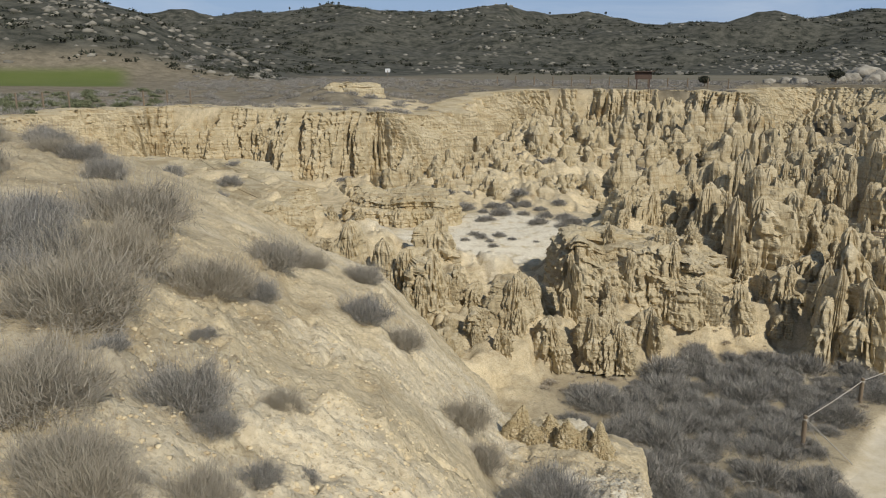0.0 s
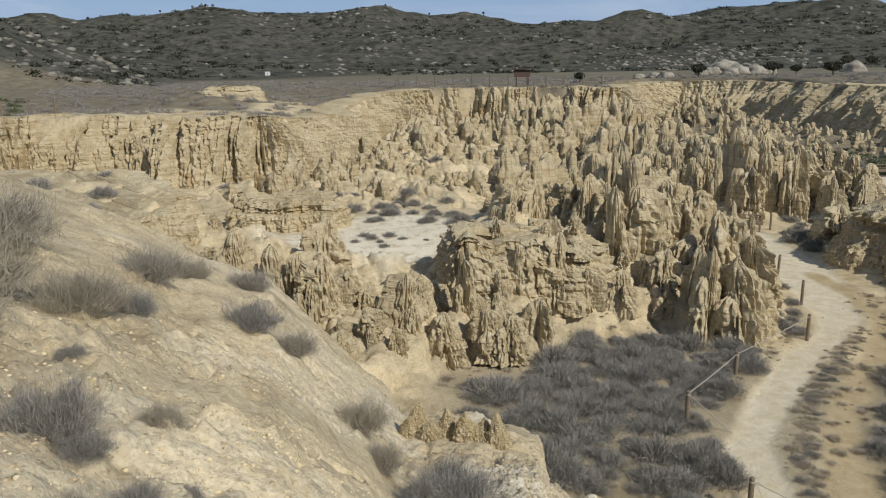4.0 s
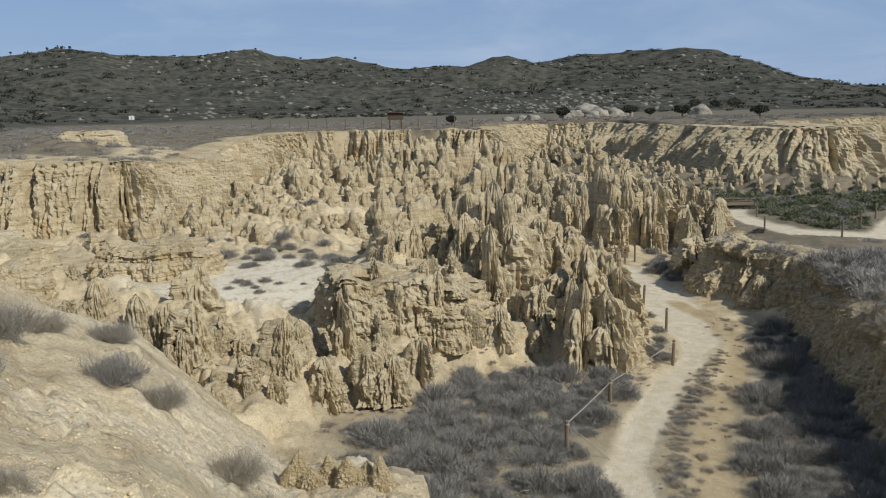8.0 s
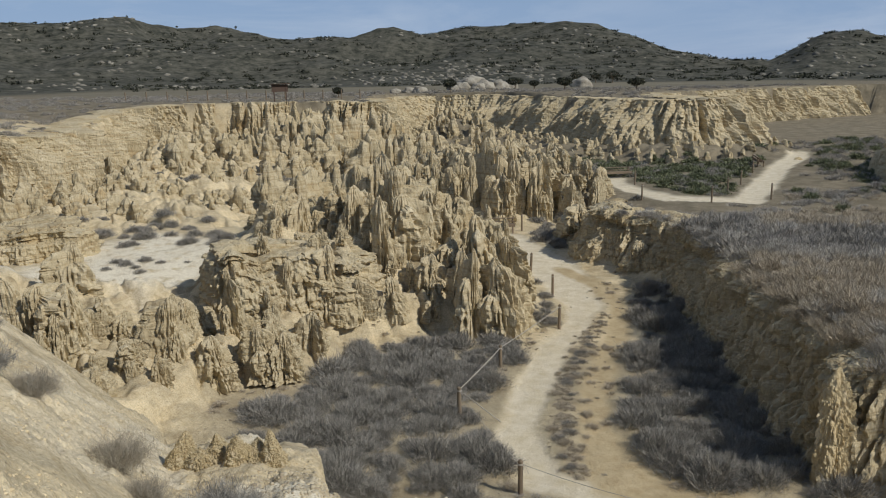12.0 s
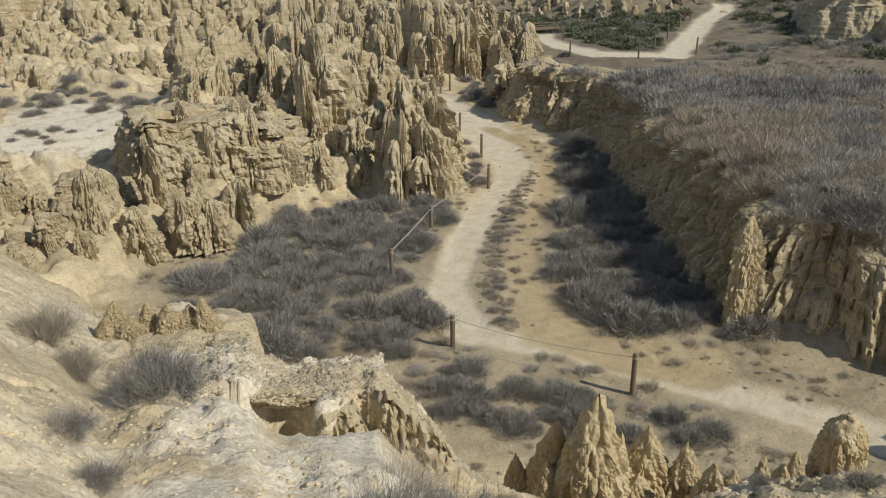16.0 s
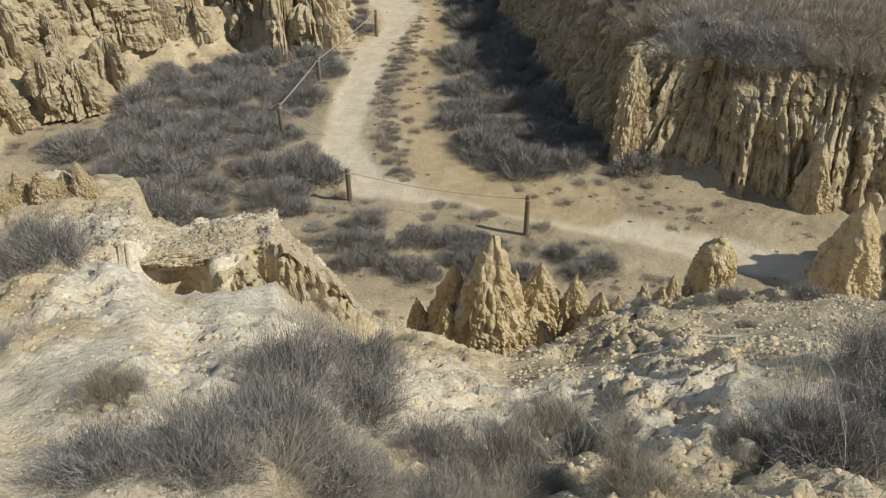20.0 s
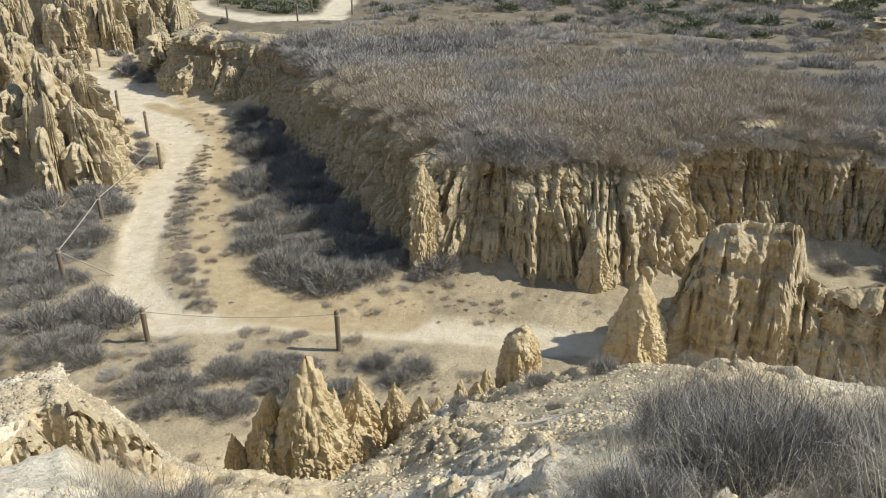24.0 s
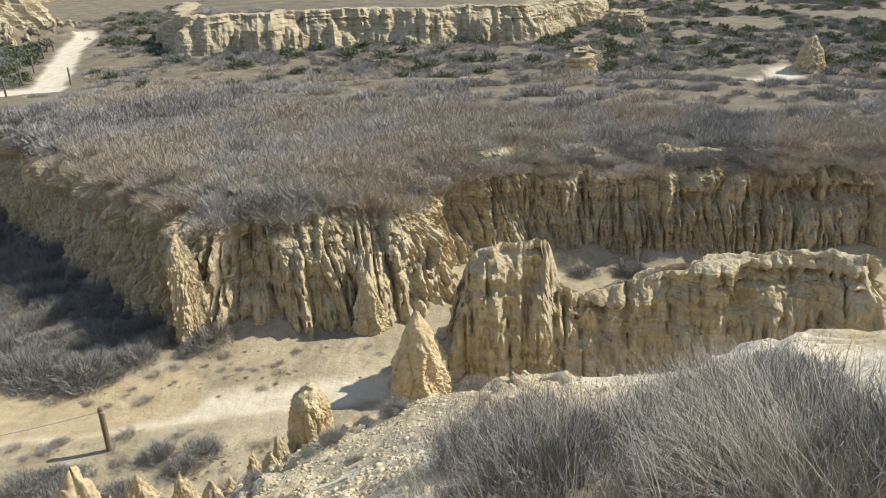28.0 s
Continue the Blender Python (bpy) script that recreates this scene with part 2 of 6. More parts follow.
def fbm(x, y, octaves=4, seed=0, gain=0.5):
    s, a, t = 0.0, 1.0, 0.0
    for k in range(octaves):
        s = s + a * (vnoise(x * 2 ** k + 17.3 * k, y * 2 ** k - 9.1 * k, seed + k) - 0.5)
        t += a
        a *= gain
    return 2 * s / t


def vnoise3(x, y, z, seed=0):
    xi, yi, zi = (np.floor(q).astype(np.int64) for q in (x, y, z))
    fx, fy, fz = x - xi, y - yi, z - zi
    fx, fy, fz = (q * q * (3 - 2 * q) for q in (fx, fy, fz))

    def h(a, b, c):
        n = (a * 374761393 + b * 668265263 + c * 1103515245 + seed * 974634777) & 0x7FFFFFFF
        n = ((n ^ (n >> 13)) * 1274126177) & 0x7FFFFFFF
        n = ((n ^ (n >> 16)) * 2246822519) & 0x7FFFFFFF
        return (n & 0xFFFF) / 65535.0
    out = 0
    for dx in (0, 1):
        for dy in (0, 1):
            for dz in (0, 1):
                out = out + h(xi + dx, yi + dy, zi + dz) * (fx if dx else 1 - fx) * (fy if dy else 1 - fy) * (fz if dz else 1 - fz)
    return out


def fbm3(x, y, z, octaves=3, seed=0, gain=0.5):
    s, a, t = 0.0, 1.0, 0.0
    for k in range(octaves):
        s = s + a * (vnoise3(x * 2 ** k + 5.3 * k, y * 2 ** k - 2.1 * k, z * 2 ** k + 7.7 * k, seed + k) - 0.5)
        t += a
        a *= gain
    return 2 * s / t


def smooth(a, b, x):
    u = np.clip((x - a) / (b - a), 0, 1)
    return u * u * (3 - 2 * u)


def sdf(poly, X, Y):
    """Signed distance to a closed outline: negative inside."""
    d = np.full(X.shape, 1e9)
    inside = np.zeros(X.shape, bool)
    n = len(poly)
    for i in range(n):
        (ax, ay), (bx, by) = poly[i], poly[(i + 1) % n]
        ex, ey = bx - ax, by - ay
        u = np.clip(((X - ax) * ex + (Y - ay) * ey) / (ex * ex + ey * ey), 0, 1)
        d = np.minimum(d, (X - ax - u * ex) ** 2 + (Y - ay - u * ey) ** 2)
        if ay != by:
            inside ^= ((ay > Y) != (by > Y)) & (X < ex * (Y - ay) / (by - ay) + ax)
    d = np.sqrt(d)
    return np.where(inside, -d, d)


def line_dist(pts, X, Y):
    d = np.full(X.shape, 1e9)
    for (ax, ay), (bx, by) in zip(pts, pts[1:]):
        ex, ey = bx - ax, by - ay
        u = np.clip(((X - ax) * ex + (Y - ay) * ey) / (ex * ex + ey * ey), 0, 1)
        d = np.minimum(d, (X - ax - u * ex) ** 2 + (Y - ay - u * ey) ** 2)
    return np.sqrt(d)


# ---------------------------------------------------------------- the plan
EYE_MOUND = 7.95
MOUND_AZ = [-180, -90, -40, -30, -24, -20, -10, -5, 0, 5, 10, 16.2, 17.2, 19, 24.6, 26.8, 27.3, 31.2, 32.6, 34.6, 43, 48, 55, 63, 73, 80, 95, 110, 140, 180]
MOUND_R = [30, 30, 26, 22, 21, 20, 18, 18, 16.5, 14, 13, 12, 8.8, 8.4, 8.4, 8.4, 7.9, 7.4, 6.8, 6.6, 6.3, 6.2, 7.5, 10.8, 9.0, 8.6, 8.2, 9, 15, 30]
MOUND_Z = [7.5, 7.6, 8.0, 8.0, 7.5, 6.9, 5.5, 4.7, 3.4, 2.9, 3.2, 3.38, 4.30, 4.33, 4.22, 4.16, 4.21, 3.89, 3.93, 3.82, 3.69, 3.57, 3.05, 1.7, 3.4, 4.0, 4.6, 5.2, 6.5, 7.5]
# high ground round the badlands: everything outside this outline
VALLEY = [(-26, 34), (-25, 60), (-11, 55), (-2, 54), (3, 66), (8, 84), (20, 84), (32, 78), (38, 94), (48, 108), (57, 100), (54.5, 80), (52.5, 66), (54.5, 58.5), (60, 55.5), (64, 57.5), (68, 66), (72, 80), (92, 86), (130, 92), (160, 60), (150, -60), (14, -60), (10, -20), (2, -8), (-20, 0)]
TERRACE = [(23.8, 30.6), (24.6, 27.2), (24.4, 24.8), (20.3, 18.6), (16.6, 12.2), (15.9, 10.0), (16.6, 8.4), (17.6, 7.2), (18.2, 5.6), (20.4, 4.9), (22.4, 1.9), (22.6, -0.6), (23.4, -2.8), (23.8, -7), (26, -25), (60, -40), (46, -8), (42, 6), (41, 20), (37, 30), (31, 35)]
LEFT_SHELF = [(-18, 30), (-13, 28.5), (-9, 28.2), (-6.8, 29.5), (-5.6, 32), (-6, 36), (-8.5, 40.5), (-13, 43), (-19, 44), (-23, 38)]
FRONT_WALL = [(3.6, 27.6), (4.3, 26.0), (6.0, 26.4), (7.6, 26.0), (8.9, 25.2), (10.4, 26.2), (11, 29), (8.6, 31), (4.8, 30.4)]
BLOCK = [(-4.6, 37.6), (-1.2, 36.4), (0.9, 37.2), (0.6, 39.8), (-2.5, 41.4), (-5, 40.5)]
MASSIF = [(15.0, 22.9), (12.2, 23.9), (8.2, 24.9), (6.2, 22.8), (4.3, 22.7), (1, 20.5), (-4, 19.5), (-9, 22), (-15, 25), (-17, 33), (-13, 42), (-8, 40), (-5, 34.5), (0, 32), (4.2, 31), (6.5, 33), (8, 38), (9, 43), (14, 48), (21, 49), (22, 45), (20.3, 39), (18.6, 33), (18, 29.5), (16.6, 25)]
BENCH_GROUP = [(22.8, 40.6), (27, 41.2), (30.5, 38.6), (32.6, 40.4), (35.4, 45.5), (37, 52), (34, 60), (25, 61), (21.5, 50)]
FIELD = [(-9, 53), (-8, 47), (-3, 43), (1, 41.5), (5, 42.0), (8, 41), (10, 46), (16, 51), (24, 54), (30, 66), (32, 80), (20, 86), (7, 86), (2, 66), (-1, 56)]
MESA = [(36, 84), (40, 95), (48, 106), (55, 98), (52.5, 80), (50.8, 66), (53.2, 58), (60, 54.6), (64.5, 56.5), (68.5, 63), (67, 54), (62, 50.5), (53, 50), (47, 51), (44, 58), (45, 68), (46, 80), (40, 84)]
FAR_TERRACE = [(51, 34), (54, 27), (57.5, 20), (60, 12), (60.5, 8.5), (66, 7), (80, 4), (110, 10), (110, 44), (66, 42)]
PATH_LINE = [(14.5, 3.5), (13.2, 6.6), (12.1, 9.2), (10.7, 11.9), (9.2, 13.5), (10.0, 15.8), (12.1, 18.4), (14.7, 20.9), (16.8, 22.5), (18.6, 24.6), (20.3, 28.8), (21.2, 30.6), (21.6, 33.6), (22.2, 36.4), (22.6, 38.0)]
FAR_PATH = [(38.4, 47.5), (36.9, 45.5), (35.8, 41.4), (35.2, 37.6), (36.6, 36.0), (38.4, 34.2), (44.6, 38.5), (52.6, 44.0), (60.5, 48.6), (63.5, 51)]
BACK_PATH = [(41.0, 81), (40.9, 78.5), (41.2, 76.0), (40.0, 69.8), (35.6, 63.0)]
PATHS = (PATH_LINE, FAR_PATH, BACK_PATH)
EAST_PATH = [(38, 9.5), (40.8, 6.8), (42.7, 4.6), (43.0, 2.5), (43.9, -2.0), (45.3, -5.0), (46.5, -7.6), (50, -8.4)]


def hills(X, Y):
    r, az = np.hypot(X, Y), np.degrees(np.arctan2(X, Y))
    crest = np.interp(az, [-60, -30, -15, -8.2, -3.4, -1, 4.5, 10.5, 14.6, 19.6, 21.6, 27, 31.7, 37.5, 42.2, 45.6, 48.8, 51.8, 54, 57, 62, 70, 90, 130],
                      [4, 3.4, 3.4, 4.3, 3.5, 3.6, 4.1, 3.6, 2.9, 2.7, 3.2, 3.5, 3.7, 3.2, 1.7, 0.7, 0.6, 2.1, 2.3, 1.8, 1.2, 2.5, 4, 3])
    crest = crest + 0.22 * fbm(az * 0.4, r * 0.0 + 3.0, 3, 5)
    top = 9.5 + 640 * np.tan(np.radians(crest))
    ramp = smooth(300, 640, r + 50 * fbm(X / 90, Y / 90, 3, 8))
    z = 6.4 + (top - 6.4) * ramp ** 1.3 + ramp * (1 - 0.75 * smooth(560, 660, r)) * 9 * fbm(X / 45, Y / 45, 4, 9)
    z = np.where(r > 640, z - (r - 640) * 0.05, z)
    # the nearer rocky spur
    spur = 6.4 + np.clip(np.interp(az, [-60, -34, -24, -20.8, -18, -15, -12.5, -10], [22, 21, 20, 16.5, 11, 6.5, 2, 0]), 0, None) * smooth(120, 225, r) + 1.2 * fbm(X / 14, Y / 14, 4, 12) * smooth(120, 180, r) * smooth(-9, -14, az)
    return np.maximum(z, spur)


def base_height(X, Y):
    """The ground without pinnacles and cliff faces."""
    r, az = np.hypot(X, Y), np.degrees(np.arctan2(X, Y))
    w = 1.4 * fbm(X / 5, Y / 5, 3, 21) + 0.5 * fbm(X / 1.3, Y / 1.3, 2, 22)
    # plain and hills
    plain = 6.3 + 0.8 * smooth(60, 95, Y) - 0.7 * smooth(100, 260, r) + 0.25 * fbm(X / 18, Y / 18, 3, 23) - 0.9 * np.exp(-((X - 0) / 5) ** 2 - ((Y - 70) / 14) ** 2)
    plain = plain + (0.9 + 0.8 * fbm(X / 4, Y / 4, 3, 38)) * np.exp(-((X + 10) / 6) ** 2 - ((Y - 73) / 8.5) ** 2)
    far = smooth(110, 160, r)
    plain = np.where(r > 110, np.maximum(plain, hills(X, Y) * far + plain * (1 - far)), plain)
    # low ground
    floor = 0.12 + 1.7 * smooth(24, 36, np.hypot(X - 6, Y)) * smooth(17, 6, X) + 1.3 * smooth(28, 35, X) + 0.3 * smooth(42, 60, X) + 0.10 * fbm(X / 3, Y / 3, 3, 24)
    v = sdf(VALLEY, X, Y)
    z = floor + (plain - floor) * smooth(1.0, 2.2, v)
    # terrace behind its bank
    t = sdf(TERRACE, X, Y)
    terr = np.maximum(floor, 3.15 + 0.22 * fbm(X / 6, Y / 6, 3, 26) - 0.35 * smooth(16, 30, Y) - 1.7 * smooth(35, 47, r))
    z = np.where(t < 1.2, np.maximum(z, floor + (terr - floor) * smooth(-0.75, -1.3, t)), z)
    z = np.where((t > -0.3) & (t < 2.2) & (X < 26), np.maximum(z, floor + 0.5 * smooth(1.6, 0, t) * (1 + 0.6 * fbm(X, Y, 2, 33))), z)
    t = sdf(FAR_TERRACE, X, Y)
    z = np.maximum(z, np.where(t < 1.5, floor + (4.15 - floor) * smooth(-0.7, -1.5, t), 0))
    # massif: lumpy lower benches
    m = sdf(MASSIF, X, Y) + 0.6 * w
    lump = 1.0 + 0.55 * fbm(X / 1.7, Y / 1.7, 4, 31) + 1.0 * np.exp(-((X - 13) / 4.5) ** 2 - ((Y - 33.5) / 6) ** 2)
    z = np.maximum(z, np.where(m < 1, floor + lump * smooth(0.6, -1.3, m), -9))
    t = sdf(LEFT_SHELF, X, Y)
    z = np.maximum(z, np.where(t < 1.2, floor + (4.1 + 0.05 * (Y - 34) - floor) * smooth(-0.7, -1.5, t), -9))
    t = sdf(FRONT_WALL, X, Y)
    z = np.maximum(z, np.where(t < 1.0, floor + (3.0 - floor) * smooth(-0.6, -1.2, t), -9))
    t = sdf(BLOCK, X, Y)
    z = np.maximum(z, np.where(t < 1.0, floor + (3.1 - floor) * smooth(-0.6, -1.2, t), -9))
    m = sdf(BENCH_GROUP, X, Y) + 0.6 * w
    z = np.maximum(z, np.where(m < 1, floor + 0.9 * smooth(0.8, -2.5, m), -9))
    m = sdf(FIELD, X, Y) + w
    z = np.maximum(z, np.where(m < 1, floor + smooth(1, -6, m) * (0.5 + 2.9 * smooth(50, 84, Y) + 0.5 * fbm(X / 3, Y / 3, 3, 36)), -9))
    m = sdf(MESA, X, Y) + w
    z = np.maximum(z, np.where(m < 1, floor + smooth(1, -10, m) * 3.0, -9))
    # the mound underfoot
    re, ze = np.interp(az, MOUND_AZ, MOUND_R), np.interp(az, MOUND_AZ, MOUND_Z)
    re = re * (1 + 0.05 * fbm(X / 2.2, Y / 2.2, 3, 27))
    mound = EYE_MOUND + (ze - EYE_MOUND) * np.clip(r / re, 0, 1)
    mound = mound - np.clip(r - re, 0, None) * (2.4 - 1.1 * smooth(34, 40, az) * smooth(64, 58, az))
    mound = mound + 0.16 * smooth(1, 4, r) * fbm(X / 1.6, Y / 1.6, 3, 28)
    return np.maximum(z, mound)


# @@END_PLAN@@


# ---------------------------------------------------------------- ground sheet
def spaced(stops):
    out = [stops[0][0]]
    for (a, _), (b, step) in zip(stops, stops[1:]):
        n = max(1, int(round((b - a) / step)))
        out += [a + (b - a) * (k + 1) / n for k in range(n)]
    return np.array(out)


GX = spaced([(-3000, 0), (-900, 300), (-400, 16), (-120, 6), (-32, 0.9), (-9, 0.3), (-5, 0.1), (9, 0.05), (14, 0.09), (26, 0.14), (46, 0.35), (75, 0.6), (140, 2), (400, 6), (900, 9), (3000, 300)])
GY = spaced([(-3000, 0), (-200, 400), (-60, 10), (-10, 1), (-2, 0.4), (0.5, 0.1), (10.5, 0.05), (17, 0.09), (30, 0.14), (62, 0.3), (100, 0.45), (150, 1.4), (330, 5), (760, 6), (1000, 30), (4000, 400)])
X, Y = np.meshgrid(GX, GY)
Z = base_height(X, Y)
RAD = np.hypot(X, Y)
AZ = np.degrees(np.arctan2(X, Y))
path_d = np.minimum.reduce([line_dist(q, X, Y) for q in (*PATHS, EAST_PATH)]) + 0.25 * fbm(X / 1.2, Y / 1.2, 3, 41)
track = smooth(0.3, -0.1, path_d - 0.42 - 0.75 * smooth(27, 37, RAD) + 0.35 * smooth(45, 49, RAD)) * smooth(100, 90, RAD)
# a second lane worn beside the first one, and the trodden ground round the bend
LANE = [(12.6, 9.6), (11.6, 11.2), (10.9, 12.6), (11.3, 13.8), (12.1, 15.3), (13.2, 16.8), (15.2, 18.9), (17.6, 21.0), (19.6, 23.6), (20.8, 26.4), (21.2, 30)]
lane = smooth(0.25, -0.1, line_dist(LANE, X, Y) - 0.36 - 0.45 * smooth(15.5, 12.5, Y) + 0.2 * fbm(X / 0.8, Y / 0.8, 2, 42))
crumb = 0.07 * fbm(X / 0.55, Y / 0.55, 2, 43, 0.6) + 0.15 * np.abs(fbm(X / 0.24, Y / 0.24, 3, 44, 0.65)) - 0.07 * smooth(0.10, 0.0, np.abs(fbm(X / 0.7, Y / 0.7, 2, 49))) + 0.05 * np.abs(fbm(X / 0.1, Y / 0.1, 2, 54))
rough = smooth(-0.15, 0.25, fbm(X / 1.1, Y / 1.1, 3, 45))
near = smooth(28, 20, RAD)
bad = np.maximum.reduce([smooth(0.8, -0.6, sdf(p_, X, Y)) for p_ in (MASSIF, FIELD, BENCH_GROUP, MESA)])
Z = Z + bad * smooth(18, 20, RAD) * (0.45 * fbm(X / 0.9, Y / 0.9, 3, 48, 0.6) - 0.35 * smooth(0.2, 0.0, np.abs(fbm(X / 1.2, Y / 1.2, 2, 50))))
Z = Z + near * (1 - track) * crumb * (0.25 + 0.8 * rough) * (1 + 0.6 * smooth(46, 58, AZ)) * (0.3 + 0.7 * smooth(0.9, 1.5, Z))
Z = Z - 0.07 * track - 0.04 * lane * (1 - track)
# rills down the sunny side of the mound
mound_side = smooth(3, 6, RAD) * smooth(17, 12, RAD) * smooth(-24, -8, AZ) * smooth(34, 22, AZ)
rill = fbm(AZ / 1.6 + 0.25 * fbm(X, Y, 2, 47), RAD / 5, 3, 46)
Z = Z - 0.05 * mound_side * smooth(0.12, -0.25, rill)
# the washed-out hole under the crust, and the lip over it
hx, hy, ha = 1.6, 5.75, radians(-17)
u = (X - hx) * math.cos(ha) + (Y - hy) * math.sin(ha)
v = -(X - hx) * math.sin(ha) + (Y - hy) * math.cos(ha) + 0.08 * np.sin(4.1 * u) + 0.04 * np.sin(11 * u)
ends = smooth(-0.6, 0.1, u) * smooth(2.5, 1.9, u)
Z = Z - 0.36 * smooth(-1.1, -0.1, v) * smooth(0.03, -0.03, v) * ends
Z = Z + 0.05 * smooth(-0.02, 0.08, v) * smooth(2.2, 0.6, v) * ends * (1 + 0.8 * fbm(X / 0.3, Y / 0.3, 2, 55))
Z = Z - 0.85 * smooth(1.0, 0.7, np.hypot((u - 0.30) / 0.29, (v - 0.06) / 0.32)) - 0.35 * smooth(1.0, 0.6, np.hypot((u - 1.05) / 0.16, (v - 0.02) / 0.18))


def zat(x, y):
    i = min(max(int(np.searchsorted(GX, x)) - 1, 0), len(GX) - 2)
    j = min(max(int(np.searchsorted(GY, y)) - 1, 0), len(GY) - 2)
    fx, fy = (x - GX[i]) / (GX[i + 1] - GX[i]), (y - GY[j]) / (GY[j + 1] - GY[j])
    return float((Z[j, i] * (1 - fx) + Z[j, i + 1] * fx) * (1 - fy) + (Z[j + 1, i] * (1 - fx) + Z[j + 1, i + 1] * fx) * fy)


def sheet(name, X, Y, Z, soft=True):
    ny, nx = X.shape
    me = bpy.data.meshes.new(name)
    me.vertices.add(nx * ny)
    me.vertices.foreach_set("co", np.stack([X, Y, Z], -1).astype(np.float32).ravel())
    i = (np.arange(ny - 1)[:, None] * nx + np.arange(nx - 1)[None, :]).ravel()
    quads = np.stack([i, i + 1, i + nx + 1, i + nx], 1).astype(np.int32)
    me.loops.add(quads.size)
    me.loops.foreach_set("vertex_index", quads.ravel())
    me.polygons.add(len(quads))
    me.polygons.foreach_set("loop_start", np.arange(0, quads.size, 4, dtype=np.int32))
    me.update(calc_edges=True)
    me.polygons.foreach_set("use_smooth", np.full(len(quads), soft))
    return me


ground_mesh = sheet("ground", X, Y, Z)
ground_mesh.materials.append(earth)
ground = tagged(new("ground", ground_mesh), "pale sandy eroded ground with bleached crust and bare soil", "ground", kind="structure")
terrace_d, valley_d = sdf(TERRACE, X, Y), sdf(VALLEY, X, Y)
patch = fbm(X / 7, Y / 7, 3, 51)
scrub_mask = np.maximum.reduce([smooth(-0.2, -0.7, terrace_d), smooth(0.6, 2.5, valley_d + 2 * patch - 7 * smooth(-24, -14, X) * smooth(6, 0, X) * smooth(84, 74, Y)) * smooth(14, 30, RAD), smooth(27.5, 31, X) * smooth(38, 44, RAD) * 0.95, smooth(-0.6, -2, sdf(FAR_TERRACE, X, Y)),
                                0.42 * smooth(0.3, 0.8, line_dist(PATH_LINE, X, Y)) * smooth(11, 12, RAD) * smooth(27, 24, RAD) * smooth(6, 9, AZ) * smooth(1.0, 0.6, Z),
                                0.3 * smooth(-12, -26, AZ) * smooth(2, 5, RAD) * smooth(30, 20, RAD)])
bleach = np.maximum(0.85 * (0.35 + 0.65 * smooth(-2, 16, AZ)) * smooth(0.02, 0.24, fbm(X / 1.8, Y / 1.8, 3, 52)) * smooth(24, 16, RAD) * smooth(0.9, 1.6, Z), smooth(0.9, -0.8, sdf([(-3, 32), (-2, 36), (0.6, 39.2), (3.5, 40.8), (6.8, 37.5), (5, 32), (2, 29.2), (0.4, 31)], X, Y)))
field_mask = smooth(150, 165, RAD) * smooth(330, 300, RAD + 25 * fbm(X / 60, Y / 60, 2, 53)) * smooth(-4, 2, AZ) * smooth(56, 50, AZ)
crop_mask = smooth(92, 95, RAD + 0.35 * X) * smooth(150, 143, RAD) * smooth(-21.5, -23.0, AZ)
hill_mask = smooth(225, 300, RAD + 30 * patch) * (1 - field_mask)
hill_mask = np.maximum(hill_mask, smooth(150, 165, RAD) * smooth(-8, -12, AZ))
for key, val in (("track", (0.8 + 0.2 * smooth(26, 36, RAD)) * track), ("lane", lane), ("scrub", scrub_mask), ("crust", bleach), ("field", field_mask), ("crop", crop_mask), ("hill", hill_mask)):
    ground_mesh.attributes.new(key, "FLOAT", "POINT").data.foreach_set("value", val.astype(np.float32).ravel())


# ---------------------------------------------------------------- cliff faces
def rounded(pts, closed, rounds=2):
    for _ in range(rounds):
        out = [] if closed else [pts[0]]
        for a, b in zip(pts, pts[1:] + (pts[:1] if closed else [])):
            out += [(0.75 * a[0] + 0.25 * b[0], 0.75 * a[1] + 0.25 * b[1]), (0.25 * a[0] + 0.75 * b[0], 0.25 * a[1] + 0.75 * b[1])]
        if not closed:
            out.append(pts[-1])
        pts = out
    return pts


def resampled(pts, step, closed):
    p = np.array(pts + (pts[:1] if closed else []), float)
    s = np.concatenate([[0], np.cumsum(np.hypot(*np.diff(p, axis=0).T))])
    n = max(8, int(s[-1] / step))
    q = np.linspace(0, s[-1], n + 1)
    q = q[:-1] if closed else q
    return np.stack([np.interp(q, s, p[:, 0]), np.interp(q, s, p[:, 1])], 1), q


def groove(n, width=0.28):
    """Narrow furrows between rounded ribs, from smooth noise in -1..1."""
    return -np.clip(1 - np.abs(n) / width, 0, 1) ** 1.3


